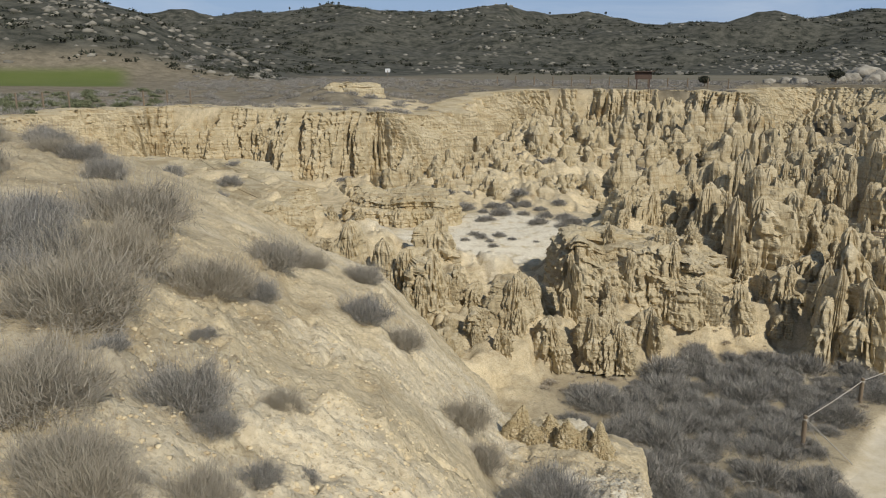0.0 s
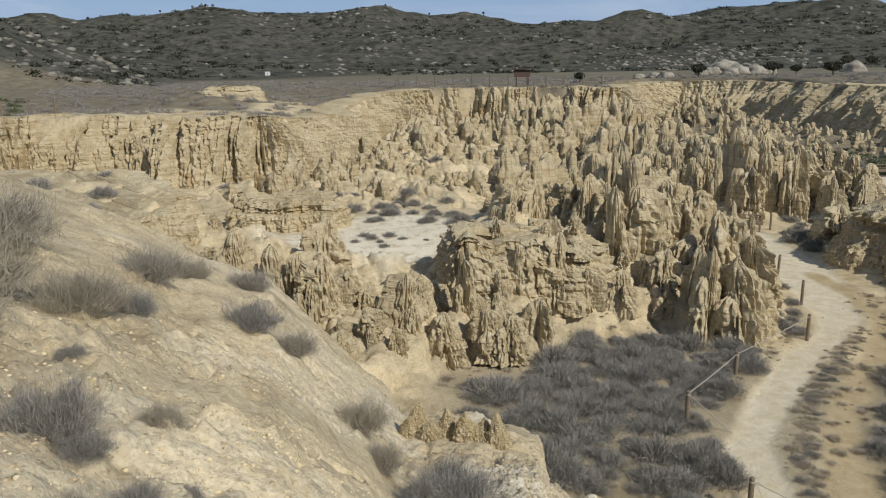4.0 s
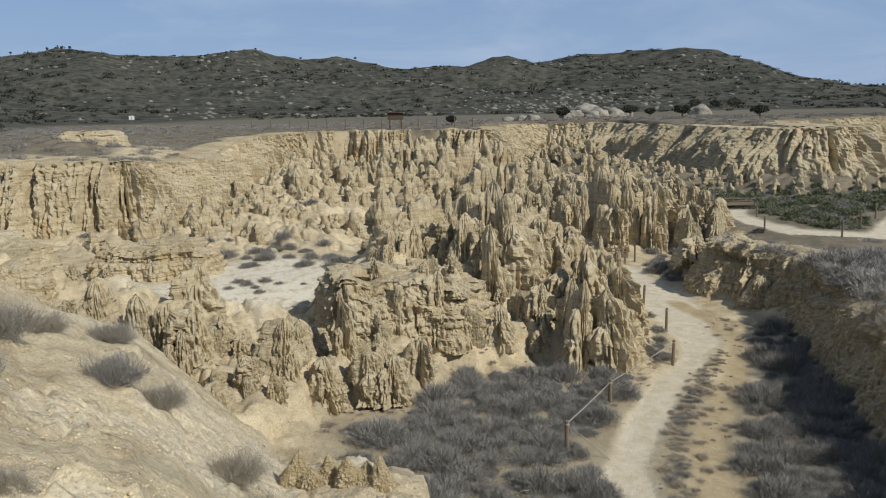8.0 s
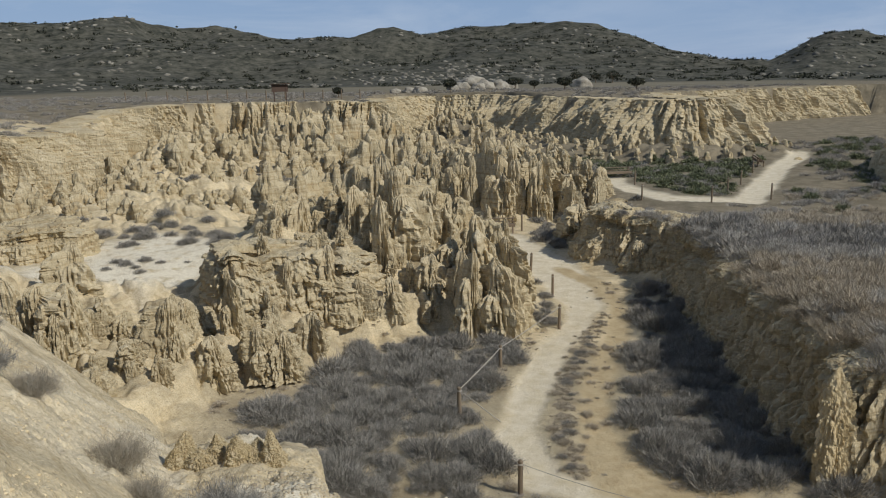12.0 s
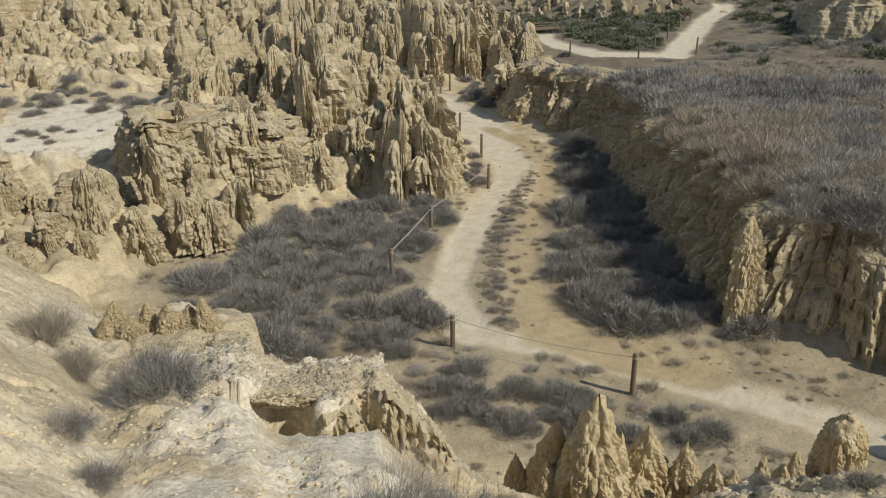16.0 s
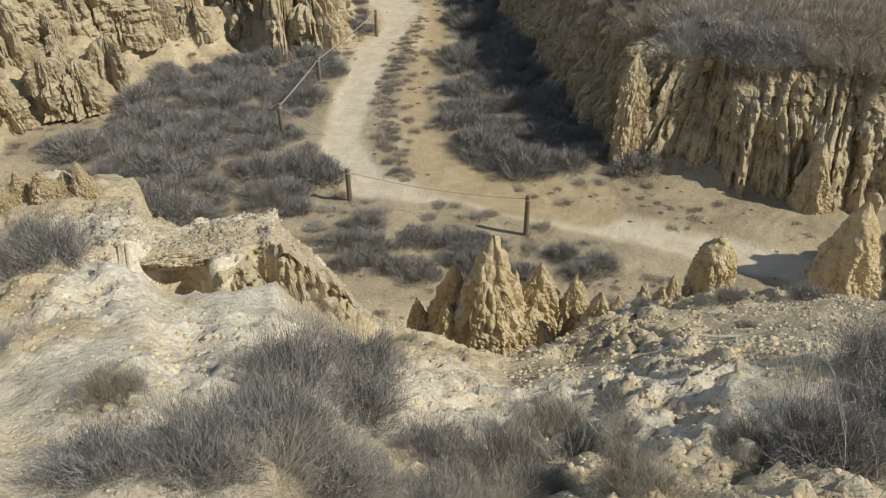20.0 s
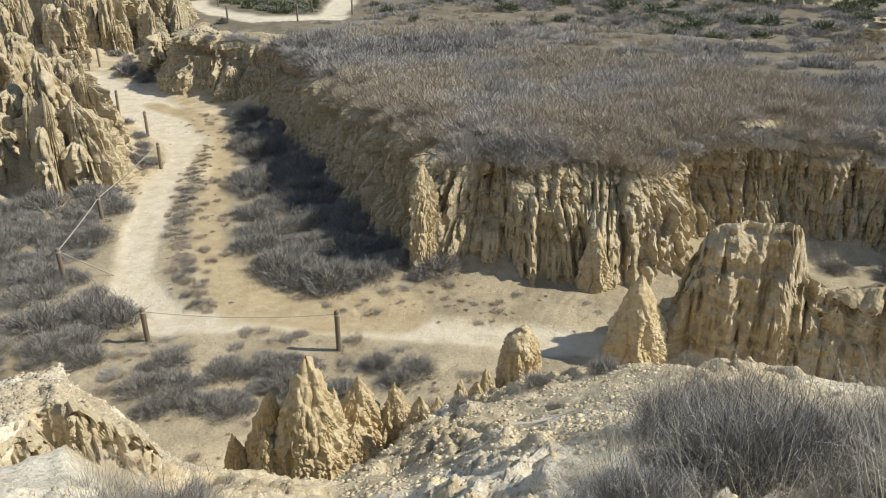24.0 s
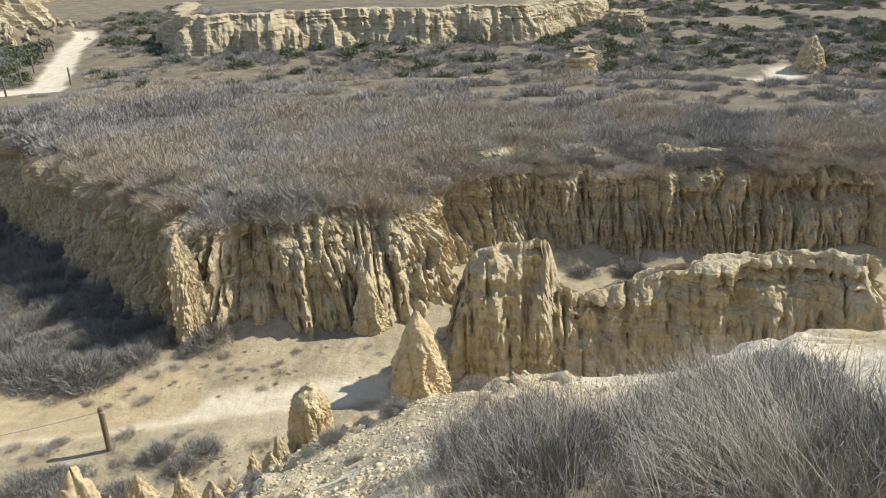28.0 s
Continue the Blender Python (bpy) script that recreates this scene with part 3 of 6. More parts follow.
def cliff(name, pts, out_sign, foot, top, step, rows, lean, label, closed=False, lobes=0.5, flutes=0.22, ledges=0.12, hollow=0.2, seed=1, lip=0.9, cat="cliff", kind="", rag=0.12, inset=0.4, grit=1.0, ridge=None, cell=0.42, columns=0.0, column_top=(0.45, 0.85), bank=None, gs=1.0):
    """A furrowed face along a line. foot and top give its heights; out_sign: on which side of the line it looks."""
    line, q = resampled(rounded(list(pts), closed), step, closed)
    if closed:
        tang = np.roll(line, -1, 0) - np.roll(line, 1, 0)
    else:
        tang = np.gradient(line, axis=0)
    k = 9
    if closed:
        tang = sum(np.roll(tang, d, 0) for d in range(-k, k + 1))
    else:
        pad = np.pad(tang, ((k, k), (0, 0)), "edge")
        tang = sum(pad[d:d + len(tang)] for d in range(2 * k + 1))
    tang /= np.hypot(tang[:, 0], tang[:, 1])[:, None]
    nrm = np.stack([tang[:, 1], -tang[:, 0]], 1) * out_sign
    sx = np.cumsum(np.full(len(line), step))[:, None]
    if closed:                                     # wrap the noise round the loop
        ang = 2 * np.pi * np.arange(len(line)) / len(line)
        per = len(line) * step / (2 * np.pi)
        nx, ny = (per * np.cos(ang))[:, None], (per * np.sin(ang))[:, None]
    else:
        nx, ny = sx, sx * 0 + 3.7
    v = np.linspace(0, 1, rows)[None, :]
    z0 = np.array([foot(*p) if callable(foot) else foot for p in line])[:, None]
    z1 = np.array([top(*p) if callable(top) else top for p in line])[:, None]
    z = z0 + (z1 - z0) * v + 0 * nx
    tall = np.abs(z1 - z0)
    big = fbm(nx / 2.6, ny / 2.6, 3, seed) * lobes * 1.6
    wob = 0.35 * fbm(nx / 1.5, ny / 1.5 + z * 0.3, 2, seed + 30)
    mid = fbm(nx / 0.8 + wob, ny / 0.8 + z * 0.45, 2, seed + 5)
    fine = fbm(nx / 0.26 + wob, ny / 0.26 + z * 0.8, 2, seed + 9)
    crack = groove(fbm(nx / 0.9 + 0.5 * wob, ny / 0.9 + z * 0.25, 2, seed + 61), 0.07) * smooth(-0.1, 0.15, fbm(nx / 1.7, ny / 1.7 + z / 2.2, 2, seed + 62))
    d = lean * (1 - v) ** 1.6 + big * (1 - 0.35 * v) - inset * smooth(0.66, 1.0, v) ** 1.5 - 0.5 * inset * smooth(0.90, 1.0, v) ** 2
    face = smooth(1.02, 0.78, v + 0.10 * mid) * (0.25 + 0.9 * smooth(-0.35, 0.3, fbm(nx / 2.1, ny / 2.1 + z / 1.6, 2, seed + 51)))
    d = d + flutes * (0.45 * groove(mid, 0.26) + 0.5 * groove(fine, 0.30) + 0.4 * mid + 1.2 * crack) * face
    # upright blocks of uneven depth, broken across at uneven heights
    cs = sx / cell + 0.55 * fbm(sx / (2.2 * cell), z / (3.0 * cell) + seed, 3, seed + 71)
    col = np.floor(cs)
    pick = np.modf(np.abs(np.sin(col * 12.9898 + seed)) * 43758.5453)[0]
    cz = z / (2.3 * cell) + 7 * pick + 0.5 * fbm(sx / cell, z / cell, 2, seed + 72)
    row = np.floor(cz)
    hash_ = np.modf(np.abs(np.sin(col * 12.9898 + row * 78.233 + seed)) * 43758.5453)[0]
    side, rim_ = np.minimum(cs - col, 1 - cs + col), np.minimum(cz - row, 1 - cz + row)
    d = d + flutes * (1.0 * (0.75 * pick + 0.25 * hash_ - 0.5) - 0.6 * smooth(0.14, 0.02, side) * (pick > 0.42) * smooth(-0.2, 0.1, fbm(sx / 1.3, z / 0.9, 2, seed + 73)) - 0.22 * smooth(0.10, 0.0, rim_) * (hash_ > 0.4)) * smooth(1.0, 0.9, v)
    if columns:                                    # rounded half-columns with sharp furrows and pointed heads
        d = lean * (1 - v) ** 1.6 + big * (1 - 0.35 * v) - inset * smooth(0.66, 1.0, v) ** 1.5
        for w_, amp, sd in ((2.9 * columns, 1.0, 0), (columns, 0.75, 3), (0.41 * columns, 0.42, 6)):
            cs = sx / w_ + 1.1 * fbm(sx / (2.2 * w_), z / (6.0 * w_) + seed, 3, seed + 71 + sd)
            col = np.floor(cs)
            pick = np.modf(np.abs(np.sin(col * 12.9898 + seed + sd)) * 43758.5453)[0]
            pick2 = np.modf(np.abs(np.sin(col * 39.346 + seed + sd)) * 24634.6345)[0]
            bulge = np.sqrt(np.clip(1 - (2 * (cs - col) - 1) ** 2, 0, 1))
            head = column_top[0] + (column_top[1] - column_top[0]) * pick2 - 0.30 * (1 - bulge)
            over = smooth(0.0, 0.10 + 0.12 * pick, v - head)
            d = d + flutes * amp * ((bulge - 0.75) * (0.55 + 0.8 * pick) * (1 - 0.85 * over) - 0.75 * over * (0.4 + pick) + 0.5 * (pick - 0.5) * (1 - over))
        d = d + 0.35 * flutes * crack
    if bank:                                       # soil slope at the brow, overhung beds, upright face, fan of earth at the foot
        brow, push = bank(line[:, 0], line[:, 1])
        brow, push = brow[:, None] + 0.04 * mid, push[:, None]
        d = d + push * smooth(1.0, 0.75, v) + 0.45 * smooth(0.16, 0.0, v + 0.05 * mid) ** 1.5
        d = d - 0.8 * np.clip((v - brow) / (1.02 - brow), 0, 1) ** 0.9 + 0.10 * smooth(brow - 0.16, brow - 0.06, v) * smooth(brow + 0.1, brow, v)
        shade = smooth(-0.05, 0.2, fbm(nx / 2.0, ny / 2.0, 2, seed + 81)) * smooth(0.3, 0.0, push)
        d = d - 0.42 * shade * smooth(brow - 0.24, brow - 0.18, v) * smooth(brow - 0.07, brow - 0.12, v)
    bed = fbm(z / 0.13 + 0.6 * fbm(nx / 2, ny / 2, 2, seed + 3), nx / 4 + ny / 7, 2, seed + 13)
    step_ = np.where(bed > 0.12, 1.0, np.where(bed < -0.2, -1.0, bed * 2))
    strata = smooth(0.62, 0.80, v + 0.16 * mid + 0.1 * big) + 0.22
    d = d + ledges * step_ * strata * (0.6 + 0.8 * vnoise(nx / 0.9, z / 0.25 + ny, seed + 14))
    d = d - hollow * smooth(0.62, 0.72, v) * smooth(0.90, 0.8, v) * smooth(0.0, 0.30, fbm(nx / 1.8, ny / 1.8, 2, seed + 17))
    qx, qy = line[:, :1] + nrm[:, :1] * d, line[:, 1:] + nrm[:, 1:] * d
    d = d + grit * (0.26 * fbm3(qx / (0.5 * gs), qy / (0.5 * gs), z / (1.7 * gs), 3, seed + 21, 0.65) + 0.18 * fbm3(qx / (0.15 * gs), qy / (0.15 * gs), z / (0.40 * gs), 2, seed + 25) + 0.30 * (np.abs(fbm3(qx / (0.24 * gs), qy / (0.24 * gs), z / (0.4 * gs), 2, seed + 27, 0.6)) - 0.2))
    zz = z + (0.14 * mid + rag * fbm(nx / 1.3, ny / 1.3, 3, seed + 40)) * smooth(0.45, 1, v)
    px = line[:, :1] + nrm[:, :1] * d
    py = line[:, 1:] + nrm[:, 1:] * d
    # rounded lip that runs back over the top
    extra = 6
    lx, ly, lz = [px], [py], [zz]
    for e in range(1, extra + 1):
        u = e / extra
        back = d[:, -1:] - lip * u
        lx.append(line[:, :1] + nrm[:, :1] * back)
        ly.append(line[:, 1:] + nrm[:, 1:] * back)
        if ridge:                                  # close a narrow body along its middle line
            yy = np.clip(py[:, -1:], ridge[0][0] + 0.2, ridge[0][-1] - 0.2)
            lx[-1] = px[:, -1:] + (np.interp(yy, *ridge) - px[:, -1:]) * u
            ly[-1] = py[:, -1:] + (yy - py[:, -1:]) * u
        if ridge:
            zc = np.array([[top(0, q_)] for q_ in yy[:, 0]]) + 0.22 * fbm(yy / 0.6, yy * 0 + seed, 3, seed + 2)
            lz.append(zz[:, -1:] + (zc - zz[:, -1:]) * u + 0.08 * math.sin(u * 3.14) * (1 + fbm(lx[-1] / 0.3, ly[-1] / 0.3, 2, seed + 3)))
            continue
        lz.append(zz[:, -1:] + 0.06 * math.sin(u * 3.14) + 0.16 * u * fbm(lx[-1] / 0.6, ly[-1] / 0.6, 3, seed + 2) - (0.0 if closed else 0.14 * u * u))
    A, B, C = np.hstack(lx), np.hstack(ly), np.hstack(lz)
    if closed:
        A, B, C = np.vstack([A, A[:1]]), np.vstack([B, B[:1]]), np.vstack([C, C[:1]])
    if out_sign > 0:
        A, B, C = A[::-1], B[::-1], C[::-1]
    me = sheet(name, A, B, C, False)
    if closed and not ridge:                       # close the top
        nx_ = A.shape[1]
        b = bmesh.new()
        b.from_mesh(me)
        b.verts.ensure_lookup_table()
        rim = [b.verts[i * nx_ + nx_ - 1] for i in range(A.shape[0] - 1)]
        face = b.faces.new(rim)
        bmesh.ops.recalc_face_normals(b, faces=list(b.faces))
        b.to_mesh(me)
        b.free()
    me.materials.append(rock)
    return tagged(new(name, me), label, cat, kind=kind)


def terrace_top(x, y):
    return 3.12 + 0.22 * float(fbm(np.array([x / 6]), np.array([y / 6]), 3, 26)[0]) - 0.35 * float(smooth(16, 30, y))


def bank_shape(x, y):
    """Where the brow lies in the height of the bank, and how far its face stands out."""
    brow = np.interp(y, [-8, 3, 5, 5.6, 8.2, 8.8, 10, 13, 18, 24, 28], [0.82, 0.82, 0.84, 0.66, 0.62, 0.82, 0.88, 0.86, 0.84, 0.84, 0.9])
    push = np.interp(y, [-14, -3, 2, 4.6, 5.15, 5.5, 6.6, 7.6, 8.3, 8.7, 9.3, 9.9, 11, 14, 20], [0.1, 0.1, 0.0, -0.25, -0.2, 0.55, 0.95, 0.95, 0.8, 0.35, 0.05, 0.45, 0.6, 0.35, 0.1])
    return brow, push


cliff("bank_cliff", [(25.6, 33.4), (24.3, 32.2), (23.6, 30.6), (23.9, 28.8)] + TERRACE[1:14] + [(25.4, -14)], 1, -0.25, terrace_top, 0.034, 120, 0.75, "furrowed tan silt bank under a scrub-covered terrace", lobes=0.35, flutes=0.34, ledges=0.05, hollow=0.0, seed=101, lip=0.6, rag=0.1, inset=0.0, grit=0.8, columns=0.34, column_top=(0.3, 0.85), bank=bank_shape)
cliff("valley_wall", [(-26, 34), (-26, 50), (-24, 60), (-17, 58), (-11, 55), (-6, 53.5), (-2, 54), (0, 60), (3, 66), (4, 76), (8, 83), (14, 85), (20, 84), (26, 82), (32, 78), (35, 84)], 1, 1.2, lambda x, y: 6.45 + 0.8 * float(smooth(60, 95, y)) - 0.9 * math.exp(-(x / 5) ** 2 - ((y - 70) / 14) ** 2), 0.12, 56, 1.5, "tall fluted tan badland wall below the plain", cell=0.9, lobes=1.9, flutes=0.95, ledges=0.04, hollow=0.2, seed=131, lip=2.6, inset=0.5, grit=1.0, columns=0.95, column_top=(0.6, 1.3))
cliff("mesa_cliff", [(35, 84), (38, 94), (48, 108), (57, 100), (54.5, 80), (52.5, 66), (54.5, 58.5), (60, 55.5), (64, 57.5), (68, 66), (72, 80), (92, 86), (130, 92)], 1, 1.0, 6.75, 0.2, 36, 2.6, "long fluted mesa cliff with a level rim", cell=1.0, grit=1.0, lobes=1.3, flutes=0.9, ledges=0.04, hollow=0.0, seed=151, lip=3.0, inset=0.7, columns=1.15, column_top=(0.2, 0.98))
cliff("shelf_cliff", LEFT_SHELF, 1, 1.2, lambda x, y: 4.12 + 0.05 * (y - 34), 0.09, 42, 0.6, "pale fluted silt shelf with bare level top", closed=True, lobes=0.7, flutes=0.32, ledges=0.05, hollow=0.3, seed=171, lip=1.2, rag=0.2, grit=1.0, columns=0.7, column_top=(0.4, 1.0))
cliff("layered_wall", FRONT_WALL, 1, 0.7, lambda x, y: 3.2 - 0.10 * (x - 6), 0.07, 54, 0.45, "layered tan rock wall with dark bedding hollows", closed=True, lobes=0.6, flutes=0.16, ledges=0.14, hollow=0.45, seed=181, lip=0.9, rag=0.35, grit=0.9)
cliff("layered_block", BLOCK, 1, 1.3, 3.25, 0.09, 40, 0.5, "layered tan rock block above the white flat", closed=True, lobes=0.5, flutes=0.16, ledges=0.12, hollow=0.35, seed=191, lip=0.8, rag=0.3, grit=0.9)
cliff("far_terrace_cliff", [(66, 42.5), (56, 38), (51, 34), (54, 27), (57.5, 20), (60, 12), (60.5, 8.5), (66, 7), (80, 4), (100, 8)], 1, 0.8, 4.25, 0.2, 30, 0.9, "low fluted tan cliff behind green scrub", cell=0.9, lobes=0.9, flutes=0.5, ledges=0.08, hollow=0.1, seed=201, lip=1.6, grit=0.5, columns=1.1, column_top=(0.4, 1.0))
cliff("crust_ledge", [(2.16, 5.56), (2.45, 5.48), (2.8, 5.40), (3.15, 5.26), (3.45, 5.16), (3.6, 5.25)], 1, lambda x, y: zat(x, y - 0.2) - 0.06, lambda x, y: zat(x, y + 0.22), 0.018, 34, 0.12, "crumbly overhanging crust of gravelly silt on the slope", lobes=0.08, flutes=0.05, ledges=0.02, hollow=0.10, seed=231, lip=0.3, rag=0.08, inset=0.0, grit=0.55, cell=0.16, gs=0.35)
slab = bmesh.new()
bmesh.ops.create_icosphere(slab, subdivisions=6, radius=1.0)
for v_ in slab.verts:
    d = v_.co.copy()
    k = 1 + 0.16 * noise.noise(d * 1.6) + 0.10 * abs(noise.noise(d * 6)) + 0.12 * abs(noise.noise(d * 14)) + 0.10 * abs(noise.noise(d * 30))
    v_.co = Vector((d.x * 0.46 * k, d.y * 0.36 * k, d.z * 0.09 * k + 0.03 * noise.noise(d * 3)))
slab_mesh = bpy.data.meshes.new("crust_slab")
slab.to_mesh(slab_mesh)
slab.free()
crust, n, l, p = material("crust")
c = mix_node(n, l, rng_node(n, l, noise_node(n, l, 7.0, 6, 0.7), 0.35, 0.65), (0.72, 0.62, 0.43), (0.54, 0.44, 0.28))
c = mix_node(n, l, rng_node(n, l, noise_node(n, l, 26.0, 4, 0.7), 0.55, 0.66, 0, 0.6), c, (0.27, 0.20, 0.115))
l.new(c, p.inputs["Base Color"])
l.new(bump_node(n, l, grain_node(n, l, 24.0), 0.8, 0.04, bump_node(n, l, noise_node(n, l, 14.0, 6, 0.7), 0.8, 0.05)), p.inputs["Normal"])
p.inputs["Roughness"].default_value, p.inputs["Specular IOR Level"].default_value = 0.97, 0.1
slab_mesh.materials.append(crust)
slab_ob = tagged(new("crust_slab", slab_mesh), "gravelly crust slab bridging a washed-out hole", "rock slab")
roof_z = zat(2.25, 6.85) + 0.43 * (math.hypot(2.25, 6.85) - math.hypot(1.98, 6.02))
slab_ob.matrix_world = pose(1.98, 6.04, roof_z - 0.08, -24, 9, -17)
REMNANT = [(14.6, 4.0), (15.0, 2.7), (15.2, 1.4), (15.5, 0.2), (15.6, -1.4), (15.9, -3.0), (15.9, -5.5), (17.2, -5.6), (17.5, -3.0), (17.1, -1.2), (16.7, 0.2), (16.4, 1.6), (16.2, 3.0), (15.6, 4.1)]
fin = cliff("rock_fin", REMNANT, 1, -0.2, lambda x, y: float(np.interp(y, [-5.5, -3, -1.3, -0.6, 0.2, 1.1, 1.45, 1.75, 2.9, 3.2, 3.7, 4.1], [2.9, 2.75, 2.55, 2.3, 2.0, 1.75, 2.0, 2.95, 2.9, 2.75, 1.95, 0.9])), 0.055, 52, 0.45, "narrow yellow-tan rock fin with furrowed sides", closed=True, cell=0.5, grit=0.7, lobes=0.35, flutes=0.26, ledges=0.06, hollow=0.0, seed=211, lip=0.16, rag=0.2, inset=0.12, columns=0.42, column_top=(0.4, 1.0), ridge=((-5.6, -3, -1.2, 0.2, 1.5, 3, 4.1), (16.55, 16.7, 16.35, 16.1, 15.8, 15.6, 15.1)))
cliff("rock_block", [(44.8, 4.3), (44.7, 2.6), (46.4, 2.5), (46.6, 4.2)], 1, 1.1, 3.25, 0.12, 26, 0.15, "squat layered rock block beside the pale path", closed=True, lobes=0.1, flutes=0.1, ledges=0.2, seed=221, lip=0.4, cat="rock")


cliff("rock_block", [(38.3, 9.4), (38.6, 6.8), (40.0, 6.9), (39.8, 9.3)], 1, 1.1, 2.45, 0.12, 20, 0.15, "low layered rock block among dry scrub", closed=True, lobes=0.15, flutes=0.15, ledges=0.1, seed=241, lip=0.4, cat="rock", inset=0.1)
cliff("rock_block", [(69, 3.6), (69.2, 0), (72, 0), (72, 3.4)], 1, 1.1, 3.0, 0.15, 20, 0.5, "low fluted rock block among dry scrub", closed=True, lobes=0.3, flutes=0.3, ledges=0.1, seed=251, lip=0.6, cat="rock")


# ---------------------------------------------------------------- pinnacles
def pinnacle_mesh(seed, nth, nv, parts, longer=(1.0, 1.8), sharp=(3.0, 9.0), rough=1.0, cut=0.24, taper=0.30, flare=0.2):
    """Furrowed columns grown together into one body; the tallest is 1 high and about 0.4 across at its foot."""
    rng = random.Random(seed)
    th = np.linspace(0, 2 * np.pi, nth, endpoint=False)[None, :]
    v = (np.linspace(0, 1, nv + 1) ** 0.85)[:, None]
    ox, oy = rng.uniform(0, 90), rng.uniform(0, 90)
    ca, sa_ = np.cos(th), np.sin(th)
    m1 = fbm3(ca * 1.3 + ox, sa_ * 1.3 + oy, v * 1.2, 2, seed)
    m2 = fbm3(ca * 5.2 + oy, sa_ * 5.2 + ox, v * 2.2, 2, seed + 1)
    notch = smooth(0.12, 0.30, fbm3(ca * 0.9 + ox, sa_ * 0.9, v * 15, 2, seed + 11))
    r = 0
    for k in range(parts):
        h = 1.0 if k == 0 else rng.uniform(0.45, 0.97)
        d, a = (0, 0) if k == 0 else (rng.uniform(0.05, 0.17), rng.uniform(0, 6.28))
        rad, sh = rng.uniform(0.075, 0.135), rng.uniform(*sharp)
        u = np.clip(v / h, 0, 1)
        prof = rad * ((1 - u ** sh) ** 0.55 * (1 - taper + taper * (1 - u)) + flare * (1 - u) ** 5)
        prof = prof * (1 + 0.22 * fbm3(v * 6 + k, v * 0 + ox, v * 0 + oy, 2, seed + 9))
        disc = prof ** 2 - (d * np.sin(th - a)) ** 2
        far = np.where((disc > 0) & (v < h), d * np.cos(th - a) + np.sqrt(np.clip(disc, 0, None)), 0)
        r = np.maximum(r, np.where(far > 0, far, 0))
    r = np.maximum(r, 0.004)
    furrow = groove(m2, 0.30)
    r = r * (1 + 0.22 * m1 + cut * furrow - 0.07 * notch)
    lg = rng.uniform(*longer)
    x, y = ca * r * lg, sa_ * r
    z = v + 0 * th
    r2 = 1 + rough * (0.30 * fbm3(x * 11 + ox, y * 11, z * 3.5, 3, seed + 3, 0.6) + 0.26 * fbm3(x * 30, y * 30 + oy, z * 8, 2, seed + 4) + 0.30 * (np.abs(fbm3(x * 19, y * 19 + oy, z * 3.5, 2, seed + 5, 0.6)) - 0.2))
    x, y = x * r2, y * r2
    bx, by = rng.uniform(-0.05, 0.05), rng.uniform(-0.05, 0.05)
    x, y = x + bx * v, y + by * v
    z = z * (1 + 0.06 * m1 * v)
    A, B, C = (np.concatenate([q, q[:, :1]], 1) for q in (x, y, z))
    me = sheet("rock_pinnacle", A[:, ::-1], B[:, ::-1], C[:, ::-1])
    b = bmesh.new()
    b.from_mesh(me)
    bmesh.ops.remove_doubles(b, verts=list(b.verts), dist=1e-5)
    bmesh.ops.holes_fill(b, edges=[e_ for e_ in b.edges if e_.is_boundary], sides=0)
    bmesh.ops.recalc_face_normals(b, faces=list(b.faces))
    b.to_mesh(me)
    b.free()
    me.polygons.foreach_set("use_smooth", np.zeros(len(me.polygons), bool))
    me.materials.append(column_rock)
    return me


knobs, n, l, p = material("knobbly_rock")
c = mix_node(n, l, rng_node(n, l, noise_node(n, l, 3.0, 5, 0.7), 0.35, 0.65), (0.62, 0.515, 0.325), (0.48, 0.37, 0.20))
c = mix_node(n, l, rng_node(n, l, noise_node(n, l, 24.0, 5, 0.7), 0.5, 0.68, 0, 0.6), c, (0.30, 0.215, 0.11))
c = mix_node(n, l, rng_node(n, l, noise_node(n, l, 1.0, 4, 0.6, (9.0, 9.0, 1.5)), 0.52, 0.66, 0, 0.6), c, (0.70, 0.60, 0.42))
l.new(c, p.inputs["Base Color"])
l.new(bump_node(n, l, grain_node(n, l, 30.0), 0.7, 0.03, bump_node(n, l, noise_node(n, l, 26.0, 6, 0.75), 0.9, 0.03)), p.inputs["Normal"])
p.inputs["Roughness"].default_value, p.inputs["Specular IOR Level"].default_value = 0.97, 0.1


